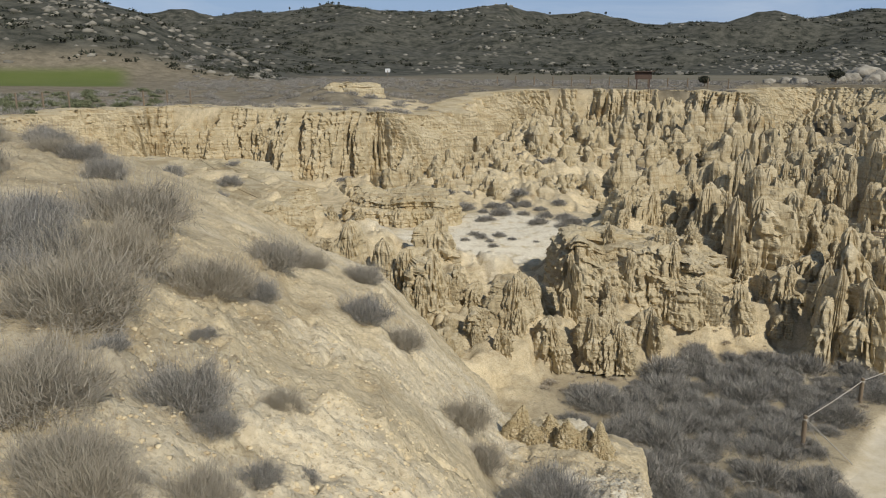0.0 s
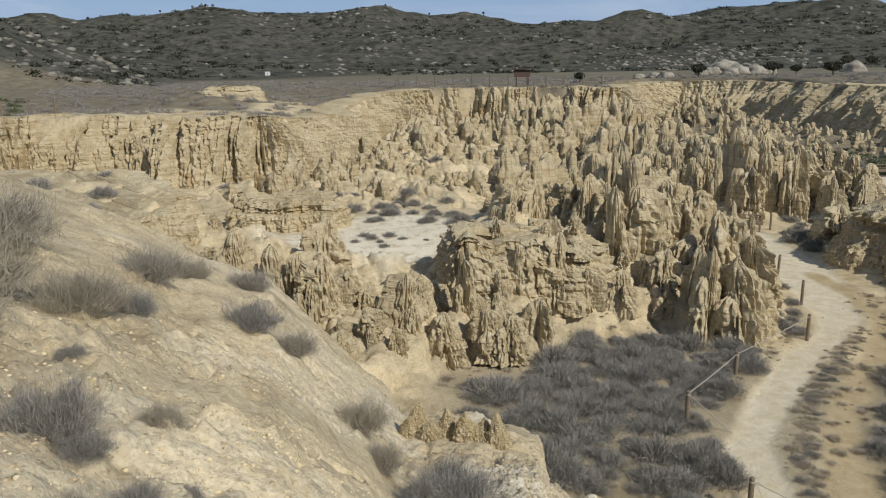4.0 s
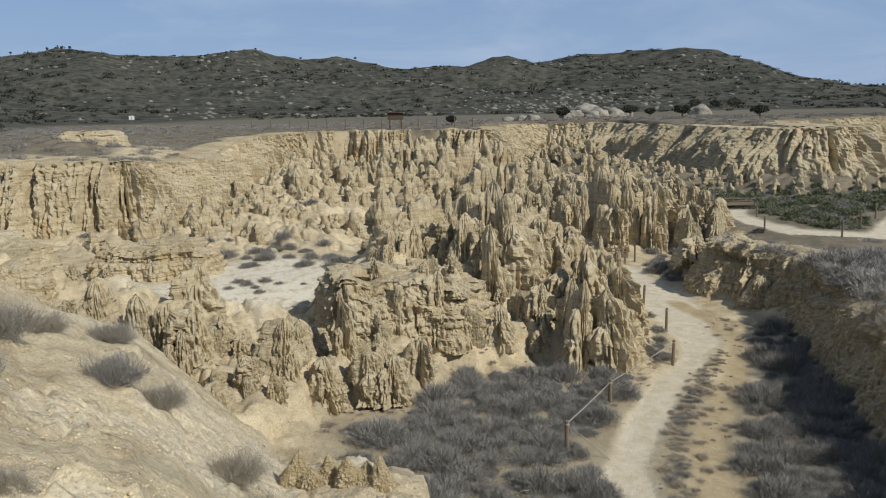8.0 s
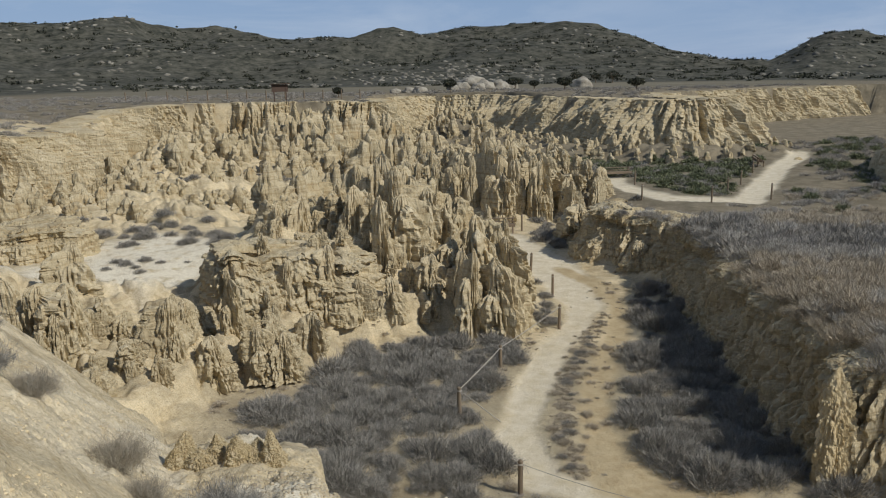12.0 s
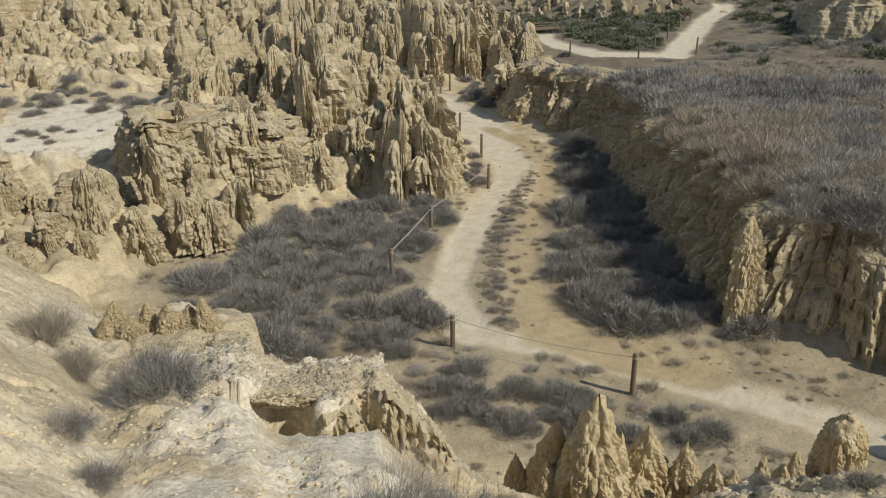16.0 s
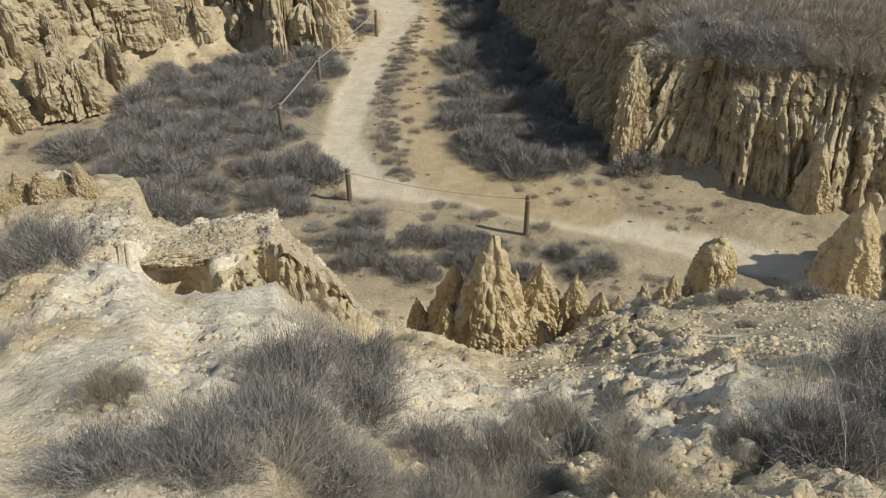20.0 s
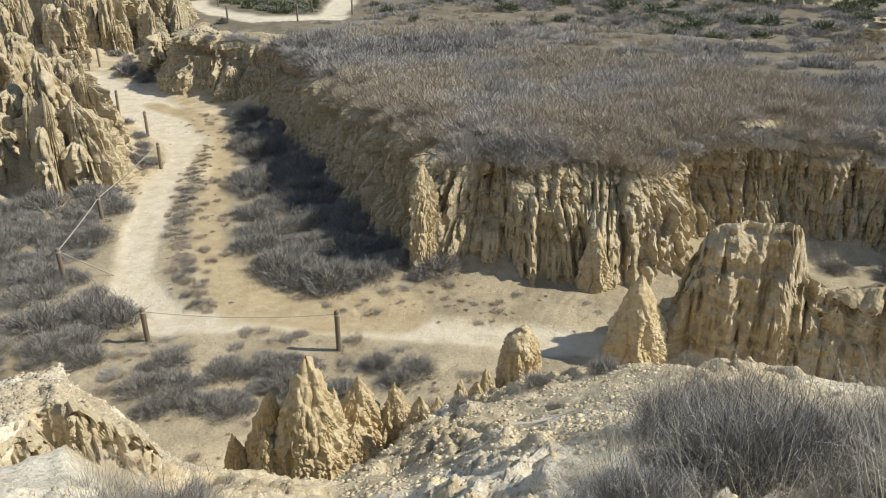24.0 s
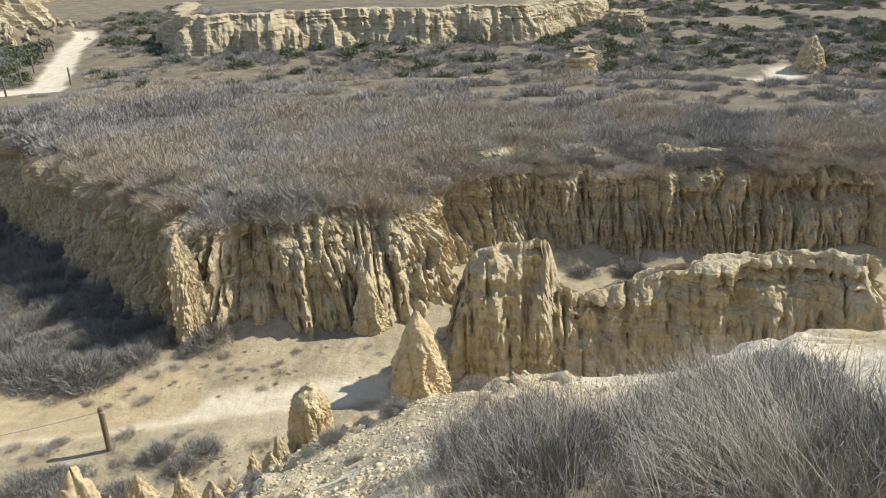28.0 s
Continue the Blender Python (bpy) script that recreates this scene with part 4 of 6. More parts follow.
def rough_pin(seed, nth, nv, profile, longer=(1.0, 1.3), nodules=0.30, lobes=0.3, cells=44.0):
    """One knobbly body of cemented silt; profile(u) gives its half width from foot to tip."""
    rng = random.Random(seed)
    th = np.linspace(0, 2 * np.pi, nth, endpoint=False)[None, :]
    v = np.linspace(0, 1, nv + 1)[:, None]
    o = rng.uniform(0, 90)
    ca, sa_ = np.cos(th), np.sin(th)
    m1 = fbm3(ca * 1.1 + o, sa_ * 1.1, v * 1.7, 3, seed)
    top = 1 - 0.10 * (0.5 + 0.5 * fbm3(ca * 0.9 + o, sa_ * 0.9 + 5, v * 0, 1, seed + 5))
    r = np.maximum(profile(v) * (1 + lobes * m1), 0.003)
    x, y, z = ca * r * rng.uniform(*longer), sa_ * r, v * top
    knob = np.abs(fbm3(x * cells + o, y * cells, z * cells * 0.28, 2, seed + 3, 0.6))
    rib = groove(fbm3(x * 11 + o, y * 11, z * 1.6, 2, seed + 6), 0.22)
    r2 = 1 + nodules * (knob - 0.18) * 1.6 + 0.20 * fbm3(x * 8, y * 8 + o, z * 3.0, 3, seed + 4, 0.6) + 0.13 * rib
    x, y = x * r2 + rng.uniform(-0.05, 0.05) * v, y * r2 + rng.uniform(-0.05, 0.05) * v
    grain = np.abs(fbm3(x * 46 + o, y * 46, z * 24, 2, seed + 8, 0.6)) + 0.6 * np.abs(fbm3(x * 90, y * 90 + o, z * 50, 1, seed + 9))
    x, y = x * (1 + 0.13 * (grain - 0.35)), y * (1 + 0.13 * (grain - 0.35))
    z = z + 0.035 * fbm3(x * 24, y * 24, z * 14, 2, seed + 7) * v
    A, B, C = (np.concatenate([q, q[:, :1]], 1) for q in (x, y, z))
    me = sheet("rock_pinnacle", A[:, ::-1], B[:, ::-1], C[:, ::-1])
    me.polygons.foreach_set("use_smooth", np.zeros(len(me.polygons), bool))
    me.materials.append(knobs)
    return me


NEAR_PINS = [pinnacle_mesh(300 + k, 76, 54, 4 + k % 4, (1.0, 1.8), (3.5, 14.0), 0.68, 0.30, 0.30, 0.10) for k in range(14)]
FAR_PINS = [pinnacle_mesh(330 + k, 28, 18, 4 + k % 4, (1.0, 1.8), (3.5, 14.0), 0.68, 0.32, 0.30, 0.10) for k in range(14)]
SHARP_PINS = [rough_pin(360 + k, 120, 84, lambda u, k=k: 0.19 * ((1 - u ** (1.5 + 0.3 * (k % 3))) ** 0.8), nodules=0.20, lobes=0.35, cells=30.0) for k in range(5)]
COLUMN_PINS = [rough_pin(380 + k, 110, 84, lambda u: 0.16 * (1 - u ** 6) ** 0.6 * (0.72 + 0.28 * (1 - u)), lobes=0.35) for k in range(3)]
CONE_PIN = rough_pin(391, 110, 84, lambda u: 0.19 * (1 - u ** 2.0) ** 0.75 * (0.75 + 0.25 * (1 - u)), (1.0, 1.1), 0.10, 0.12, 30.0)
BLUNT_PIN = rough_pin(375, 128, 84, lambda u: 0.17 * (1 - u ** 9) ** 0.5 * (0.86 + 0.14 * (1 - u)), (1.0, 1.1), 0.13, 0.10, 34.0)


def pinnacle(me, x, y, ztop, zbase, width, turn, label, group):
    """width: across the foot."""
    h = max(0.3, ztop - zbase)
    o = tagged(new("rock_pinnacle", me), label, "rock pinnacle", group)
    o.matrix_world = Matrix.LocRotScale((x, y, zbase), Euler((0, 0, turn)), (width / 0.36, width / 0.36, h))
    return o


rng = random.Random(77)


def strew(poly, spacing, top, wid, meshes, label, group, jitter=0.45, keep=None, near_to=1e3):
    """Pinnacles over an outline on an uneven raster; top(x, y) is the height that their tips reach."""
    xs, ys = [p[0] for p in poly], [p[1] for p in poly]
    far = []
    y = min(ys)
    while y < max(ys):
        x = min(xs)
        while x < max(xs):
            px, py = x + rng.uniform(-jitter, jitter) * spacing, y + rng.uniform(-jitter, jitter) * spacing
            x += spacing
            if sdf(poly, np.array([px]), np.array([py]))[0] > -0.2 or sdf(VALLEY, np.array([px]), np.array([py]))[0] > -1.6 or (keep and not keep(px, py)):
                continue
            g = zat(px, py)
            t = top(px, py) + rng.uniform(-1.1, 0.35)
            if t - g < 0.45:
                t = g + rng.uniform(0.35, 0.9)
            spot = (rng.choice(meshes), px, py, t, g - 0.35, min(wid * rng.uniform(0.4, 1.15), 0.3 + 0.5 * (t - g)), rng.uniform(0, 6.28))
            if math.hypot(px, py) < near_to:
                pinnacle(*spot, label, group)
            else:
                far.append(spot)
        y += spacing
    return far


def path_off(x, y):
    return min(float(line_dist(q, np.array([x]), np.array([y]))[0]) for q in PATHS)


def clear(x, y):
    return path_off(x, y) > 1.5 and math.hypot(x, y) > 19


def massif_top(x, y):
    def hump(cx, cy, wx, wy, h):
        return h * math.exp(-((x - cx) / wx) ** 2 - ((y - cy) / wy) ** 2)
    return (2.15 + hump(-2, 25, 2.6, 1.6, 1.5) + hump(2.4, 23.6, 1.5, 1.0, 0.8) + hump(6.8, 27, 3.0, 1.9, 1.5) + hump(12.8, 32.6, 2.7, 4.0, 3.7) + hump(14.2, 25.3, 1.3, 2.2, 1.8)
            + 0.9 * float(smooth(14, 17, x)) * float(smooth(26, 30, y)) + 1.2 * float(smooth(-4, -8, x)) - 0.8 * float(smooth(24.5, 22.5, y)) + hump(-2, 38.5, 3, 2.4, 1.6))


spires0 = strew(MASSIF, 1.2, massif_top, 1.5, NEAR_PINS, "slender pale tan rock pinnacle with furrowed sides", "pinnacles of the central massif",
      keep=lambda x, y: clear(x, y) and sdf(LEFT_SHELF, np.array([x]), np.array([y]))[0] > 0.4 and not (-3.6 < x < 4.4 and y > 27.6), near_to=34)
strew(BENCH_GROUP, 1.35, lambda x, y: 3.0 + 0.07 * (y - 40) + 1.9 * math.exp(-((x - 25.5) / 2.6) ** 2 - ((y - 44) / 3.0) ** 2) + 0.8 * math.exp(-((x - 29) / 2.0) ** 2 - ((y - 43) / 3.0) ** 2), 1.6, NEAR_PINS, "rounded pale rock pinnacle beside the path", "pinnacles behind the bench", keep=clear)
def gaps(x, y):
    """Flat bays with shrubs are left open between the spires."""
    return clear(x, y) and float(fbm(np.array([x / 4.2]), np.array([y / 4.2]), 2, 83)[0]) > -0.12 - 0.4 * float(smooth(62, 76, y))


spires = strew(FIELD, 1.35, lambda x, y: 2.75 + 2.0 * float(fbm(np.array([x / 4.0]), np.array([y / 4.0]), 2, 81)[0]) + 2.5 * float(smooth(50, 80, y)) + 1.2 * float(smooth(47, 54, y)) * float(smooth(2, -4, x)), 1.9, FAR_PINS, "tan rock spire in a dense badland field", "spires of the badland field", keep=gaps, near_to=0)
spires += strew([(30, 64), (36, 60), (42, 60), (45, 70), (44, 82), (37, 84), (32, 79)], 1.7, lambda x, y: 1.8 + 1.3 * float(fbm(np.array([x / 4.0]), np.array([y / 4.0]), 2, 82)[0]) + 2.0 * float(smooth(66, 84, y)), 1.8, FAR_PINS, "tan rock spire in a dense badland field", "spires of the badland field", keep=clear, near_to=0)
spires += strew(MESA, 1.6, lambda x, y: 2.4 + 3.6 * float(smooth(0, -9, sdf(MESA, np.array([x]), np.array([y]))[0])), 1.9, FAR_PINS, "tan rock spire at the foot of the mesa", "spires below the mesa", keep=clear, near_to=0)


def joined_spires(name, spots, label):
    """The far spires as one body of ground."""
    src = {}
    for me in FAR_PINS + NEAR_PINS:
        co = np.empty(len(me.vertices) * 3, np.float32)
        me.vertices.foreach_get("co", co)
        lt, ls = np.empty(len(me.polygons), np.int32), np.empty(len(me.loops), np.int32)
        me.polygons.foreach_get("loop_total", lt)
        me.loops.foreach_get("vertex_index", ls)
        src[me.name] = (co.reshape(-1, 3), lt, ls)
    co_all, lt_all, ls_all, off = [], [], [], 0
    for me, x, y, zt, zb, w, a in spots:
        co, lt, ls = src[me.name]
        s_, h = w / 0.36, max(0.3, zt - zb)
        m = np.array([[math.cos(a) * s_, -math.sin(a) * s_, 0], [math.sin(a) * s_, math.cos(a) * s_, 0], [0, 0, h]])
        co_all.append(co @ m.T + np.array([x, y, zb]))
        lt_all.append(lt)
        ls_all.append(ls + off)
        off += len(co)
    return mesh_of(name, co_all, lt_all, ls_all, rock, label, "rock spires", False)


def mesh_of(name, co_all, lt_all, ls_all, mat, label, cat, soft=False):
    co, lt, ls = np.concatenate(co_all), np.concatenate(lt_all), np.concatenate(ls_all)
    me = bpy.data.meshes.new(name)
    me.vertices.add(len(co))
    me.vertices.foreach_set("co", co.astype(np.float32).ravel())
    me.loops.add(len(ls))
    me.loops.foreach_set("vertex_index", ls)
    me.polygons.add(len(lt))
    me.polygons.foreach_set("loop_start", np.concatenate([[0], np.cumsum(lt)[:-1]]).astype(np.int32))
    me.update(calc_edges=True)
    if soft:
        me.polygons.foreach_set("use_smooth", np.ones(len(lt), bool))
    me.materials.append(mat)
    return tagged(new(name, me), label, cat, kind="stuff")


joined_spires("far_spires", spires0 + spires, "dense field of furrowed tan rock spires")
def ribs(owner, spots, label):
    """Slender half-columns that lean on a face, as parts of it."""
    for k, (x, y, zt, w) in enumerate(spots):
        o = new("rib", COLUMN_PINS[k % 3])
        o.parent = owner
        o.matrix_world = Matrix.LocRotScale((x, y, -0.3), Euler((0.05 * math.sin(k), 0.10, 1.7 * k)), (w / 0.36, w / 0.36, zt + 0.3))
        if label:
            tagged(o, label)


ribs(fin, ((15.2, 2.9, 2.5, 0.7), (15.05, 1.5, 1.5, 0.45), (15.7, 0.7, 1.7, 0.7), (16.05, -1.6, 2.2, 0.8)), "")
# single pinnacles close by
for k, (x, y, zt, zb, w) in enumerate(((6.64, 7.62, 2.40, 0.4, 0.95), (6.96, 6.92, 2.83, 0.5, 1.25), (8.01, 6.83, 2.13, 0.3, 1.0), (8.34, 6.27, 2.06, 0.4, 0.7), (8.04, 5.67, 2.31, 0.6, 0.85), (8.56, 4.86, 2.65, 0.9, 0.9), (6.2, 7.9, 1.75, 0.4, 0.5), (7.5, 6.5, 1.7, 0.4, 0.9), (7.5, 6.95, 2.2, 0.3, 0.8), (8.35, 5.35, 2.2, 0.4, 0.7), (9.15, 4.95, 2.4, 0.7, 0.65), (8.8, 5.3, 2.3, 0.5, 0.6), (6.4, 7.3, 1.9, 0.4, 0.6))):
    pinnacle(SHARP_PINS[k % 5], x, y, zt + (0.15 if k == 1 else -0.1), zb - 0.3, w * 0.95, 0.9 * k, "ochre-tan pointed rock pinnacle on the slope edge", "pinnacles on the slope edge")
pinnacle(BLUNT_PIN, 9.77, 4.71, 2.82, 0.9, 0.86, 0.4, "blunt furrowed rock stump with a brown hollow", "pinnacles on the slope edge")
pinnacle(CONE_PIN, 13.99, 4.16, 2.13, -0.3, 1.45, 0.2, "smooth pale cone-shaped rock pinnacle beside the path", "pinnacles below the bank")
blade = pinnacle(COLUMN_PINS[0], 14.75, 10.2, 2.75, -0.2, 0.8, 1.0, "slender rock rib standing before the bank", "pinnacles below the bank")
blade.matrix_world = Matrix.Translation((14.75, 10.2, -0.2)) @ Matrix(((1, 0, 0.36, 0), (0, 1, 0.05, 0), (0, 0, 1, 0), (0, 0, 0, 1))) @ Matrix.LocRotScale(None, Euler((0, 0, 1.0)), (1.5, 2.6, 2.95))
pinnacle(CONE_PIN, 16.35, 6.15, 1.85, -0.2, 1.0, 0.5, "pointed rock pinnacle leaning on the buttress", "pinnacles below the bank")
pinnacle(NEAR_PINS[2], 23.9, 30.0, 1.7, -0.6, 1.7, 0.3, "rounded rock pinnacle leaning on the bank", "pinnacles below the bank")
pinnacle(NEAR_PINS[4], 24.3, 27.6, 1.6, -0.4, 1.8, 0.3, "rounded rock pinnacle leaning on the bank", "pinnacles below the bank")
pinnacle(NEAR_PINS[5], 25.6, 34.7, 2.2, 0.2, 1.9, 1.3, "layered rock stump beside the path", "pinnacles below the bank")
pinnacle(BLUNT_PIN, 58.7, 47.0, 1.95, 0.3, 1.1, 0.0, "lone rock stump at the edge of the path", "lone stumps")
pinnacle(SHARP_PINS[3], 50.1, -9.6, 3.67, 1.2, 1.9, 0.0, "lone pale rock spire beside the path", "lone stumps")
for k in range(9):
    pinnacle(SHARP_PINS[k % 4], 0.95 + 0.14 * k, 9.75 - 0.07 * k + 0.1 * math.sin(k * 2.1), zat(0.95 + 0.14 * k, 9.75 - 0.07 * k) + 0.34 + 0.14 * math.sin(k * 1.7), zat(0.95 + 0.14 * k, 9.75 - 0.07 * k) - 0.1, 0.34, k * 1.1, "small jagged rock tooth on the slope rim", "teeth on the slope rim")
for k, (x, y, zt, zb, w) in enumerate(((-0.18, 30.1, 3.75, 1.4, 1.5), (-3.1, 25.9, 4.3, 1.6, 1.6), (-1.9, 25.2, 3.75, 1.5, 1.5), (-1.2, 25.0, 3.6, 1.4, 1.5), (-0.4, 24.6, 3.45, 1.3, 1.4), (2.2, 23.5, 3.05, 0.8, 1.4), (4.36, 24.5, 3.45, 0.8, 0.7), (4.9, 22.7, 2.0, 0.2, 0.9), (5.6, 22.5, 1.7, 0.2, 0.8), (13.2, 33.6, 5.85, 1.0, 2.6), (11.2, 31.2, 4.8, 1.0, 1.4), (11.1, 28.0, 4.75, 0.8, 1.6), (12.3, 28.6, 4.7, 1.0, 1.4), (9.1, 32.9, 4.2, 1.0, 1.4), (8.1, 33.1, 4.1, 1.0, 1.3), (14.3, 25.4, 4.1, 0.0, 2.0), (13.6, 22.9, 3.0, 0.0, 1.3), (14.3, 23.3, 2.3, 0.0, 1.2), (12.6, 23.4, 3.3, 0.0, 1.2), (12.4, 34.3, 5.3, 1.0, 1.8), (14.2, 33.0, 5.2, 1.0, 1.8), (12.2, 32.0, 5.0, 1.0, 1.5))):
    pinnacle(NEAR_PINS[(k * 4) % 9], x, y, zt, zb, w, 1.3 * k, "tall pale tan rock pinnacle with furrowed sides", "pinnacles of the central massif")


# ---------------------------------------------------------------- plants
def strips(rng, count, height, spread, base, width, segs, arch, droop=0.0, kink=0.5, fork=0.65):
    """Thin tapering stems that rise from a patch of ground, lean all ways and branch off one another."""
    verts, faces = [], []
    for _ in range(count):
        a0 = rng.uniform(0, 6.283)
        b = base * math.sqrt(rng.random())
        lean = spread * rng.random() ** 0.6
        a = a0 + rng.gauss(0, 0.5)
        l = height * rng.uniform(0.5, 1.0)
        x, y, z = b * math.cos(a0), b * math.sin(a0), 0.0
        if rng.random() < fork:                    # a side twig that starts part of the way out
            f = rng.uniform(0.2, 0.75) * l
            x, y, z = x + f * math.sin(lean) * math.cos(a), y + f * math.sin(lean) * math.sin(a), z + f * math.cos(lean)
            l = (l - f) * rng.uniform(0.6, 1.1)
            a, lean = a + rng.gauss(0, 0.9), abs(lean + rng.gauss(0, 0.5))
        wa = rng.uniform(0, 3.14)
        o = len(verts)
        for s in range(segs + 1):
            u = s / segs
            w = width * (1 - 0.8 * u) * 0.5
            if s < segs:
                verts.append((x - w * math.cos(wa), y - w * math.sin(wa), z))
                verts.append((x + w * math.cos(wa), y + w * math.sin(wa), z))
            else:
                verts.append((x, y, z))
            ang = lean + arch * u + droop * u * u + rng.gauss(0, 0.22) * kink
            a += rng.gauss(0, 0.5) * kink
            x += l / segs * math.sin(ang) * math.cos(a)
            y += l / segs * math.sin(ang) * math.sin(a)
            z += l / segs * math.cos(ang)
        for s in range(segs - 1):
            faces.append((o + 2 * s, o + 2 * s + 1, o + 2 * s + 3, o + 2 * s + 2))
        faces.append((o + 2 * segs - 2, o + 2 * segs - 1, o + 2 * segs))
    return verts, faces


def twig_cloud(rng, count, radius, tall, length, width, stems=40, up=0.25):
    """A mound of short fine twigs that point outwards, densest at its skin, with a few longer stems."""
    verts, faces = [], []
    for k in range(count):
        a, e = rng.uniform(0, 6.283), math.asin(rng.random() ** 0.8)
        d = Vector((math.cos(e) * math.cos(a), math.cos(e) * math.sin(a), math.sin(e)))
        r_ = rng.uniform(0.35, 1.0) ** 0.6 * (0.82 + 0.62 * noise.noise(d * 2.3 + Vector((count * 0.13, tall * 9, 0))))
        p_ = Vector((d.x * radius * r_, d.y * radius * r_, d.z * tall * r_ + 0.03))
        q_ = (d + Vector((rng.gauss(0, 0.55), rng.gauss(0, 0.55), rng.gauss(up, 0.4)))).normalized() * length * rng.uniform(0.5, 1.2)
        if k < stems:
            p_, q_ = p_ * 0.1, (d + Vector((0, 0, 0.5))) * radius * rng.uniform(0.9, 1.35)
        w = q_.cross(Vector((rng.gauss(0, 1), rng.gauss(0, 1), rng.gauss(0, 1)))).normalized() * width * 0.5
        o = len(verts)
        verts += [p_ - q_ * 0.5 - w, p_ - q_ * 0.5 + w, p_ + q_ * 0.5]
        faces.append((o, o + 1, o + 2))
    return verts, faces


def cloud_mesh(name, mat, *args):
    me = bpy.data.meshes.new(name)
    me.from_pydata(*[twig_cloud(*args)[0], [], [(3 * i, 3 * i + 1, 3 * i + 2) for i in range(args[1])]])
    me.materials.append(mat)
    return me


def plant_mesh(name, mat, *args):
    v, f = strips(*args)
    me = bpy.data.meshes.new(name)
    me.from_pydata(v, [], f)
    me.materials.append(mat)
    return me


def rr(k):
    return random.Random(k)


# about 1 m across when scaled by 1
def broom_mesh(name, mat, k, stems, twigs):
    """Arching stems from one root, forked, with short twigs between them."""
    v, f = strips(rr(k), stems, 0.70, 1.35, 0.30, 0.0042, 4, -0.05, 0.25, 1.35, 0.85)
    v2, f2 = twig_cloud(rr(k + 50), twigs, 0.52, 0.42, 0.17, 0.0048, 60, 0.5)
    me = bpy.data.meshes.new(name)
    me.from_pydata([Vector(q) for q in v] + v2, [], f + [tuple(i + len(v) for i in q) for q in f2])
    me.materials.append(mat)
    return me


BUSH_NEAR = [broom_mesh("dead_shrub", twig, 400 + k, 1700, 6500) for k in range(4)]
STALKS = [plant_mesh("dry_stalk_tuft", straw, rr(490 + k), 46, 1.15, 0.5, 0.32, 0.0048, 5, 0.12, 0.3, 0.35, 0.1) for k in range(3)]
BUSH_MID = [cloud_mesh("dead_shrub", thicket, rr(410 + k), 2300, 0.56, 0.44, 0.24, 0.0078, 60, 0.6) for k in range(5)]
DRY_MID = [cloud_mesh("dry_bush", dry, rr(420 + k), 1300, 0.56, 0.40, 0.24, 0.0100, 40, 0.7) for k in range(5)]
TUFT = [plant_mesh("grass_tuft", straw, rr(430 + k), 800, 0.8, 1.05, 0.30, 0.0036, 3, 0.3, 0.8, 0.8, 0.15) for k in range(5)]
GREEN_MID = [cloud_mesh("green_bush", green, rr(440 + k), 300, 0.6, 0.5, 0.22, 0.06, 0) for k in range(3)]


def plant(me, name, x, y, size, label, cat, group, squash=1.0):
    o = tagged(new(name, me), label, cat, group)
    o.matrix_world = Matrix.LocRotScale((x, y, zat(x, y) - 0.04), Euler((rng.uniform(-0.12, 0.12), rng.uniform(-0.12, 0.12), rng.uniform(0, 6.28))), (size, size, size * squash))
    return o


SHRUB_LABEL = "leafless grey dead shrub of fine twigs on sandy slope"
for x, y, s in ((-3.75, 8.9, 1.33), (-3.97, 7.21, 0.74), (-2.43, 4.77, 0.91), (-2.23, 6.93, 0.82), (-1.94, 7.6, 0.44), (-2.28, 9.75, 0.84), (-2.15, 11.65, 0.67), (-1.46, 13.05, 0.74), (-1.05, 9.26, 0.74), (-0.53, 9.11, 0.6), (-1.7, 5.08, 0.19), (-1.88, 3.23, 0.63), (-1.41, 3.79, 0.51), (-1.17, 3.6, 0.23), (-0.98, 4.27, 0.26), (-1.96, 4.19, 0.23), (-1.52, 2.73, 0.43), (-1.35, 2.56, 0.4), (-1.25, 2.73, 0.14), (-0.99, 2.75, 0.32), (-0.87, 3.24, 0.24), (-0.72, 3.59, 0.14), (0.23, 8.02, 0.67), (0.38, 7.07, 0.5), (0.95, 6.12, 0.59), (-3.14, 5.33, 0.43)):
    plant(rng.choice(BUSH_NEAR), "dead_shrub", x, y, s * 1.12, SHRUB_LABEL, "shrub", "shrubs on the mound", rng.uniform(0.8, 1.0))
for k in range(34):                     # thicket on the far shoulder of the mound
    az, r = radians(rng.uniform(-38, -24)), rng.uniform(6.5, 20)
    plant(rng.choice(BUSH_NEAR), "dead_shrub", r * math.sin(az), r * math.cos(az), rng.uniform(0.6, 1.2), SHRUB_LABEL, "shrub", "shrubs on the mound", rng.uniform(0.8, 1.1))
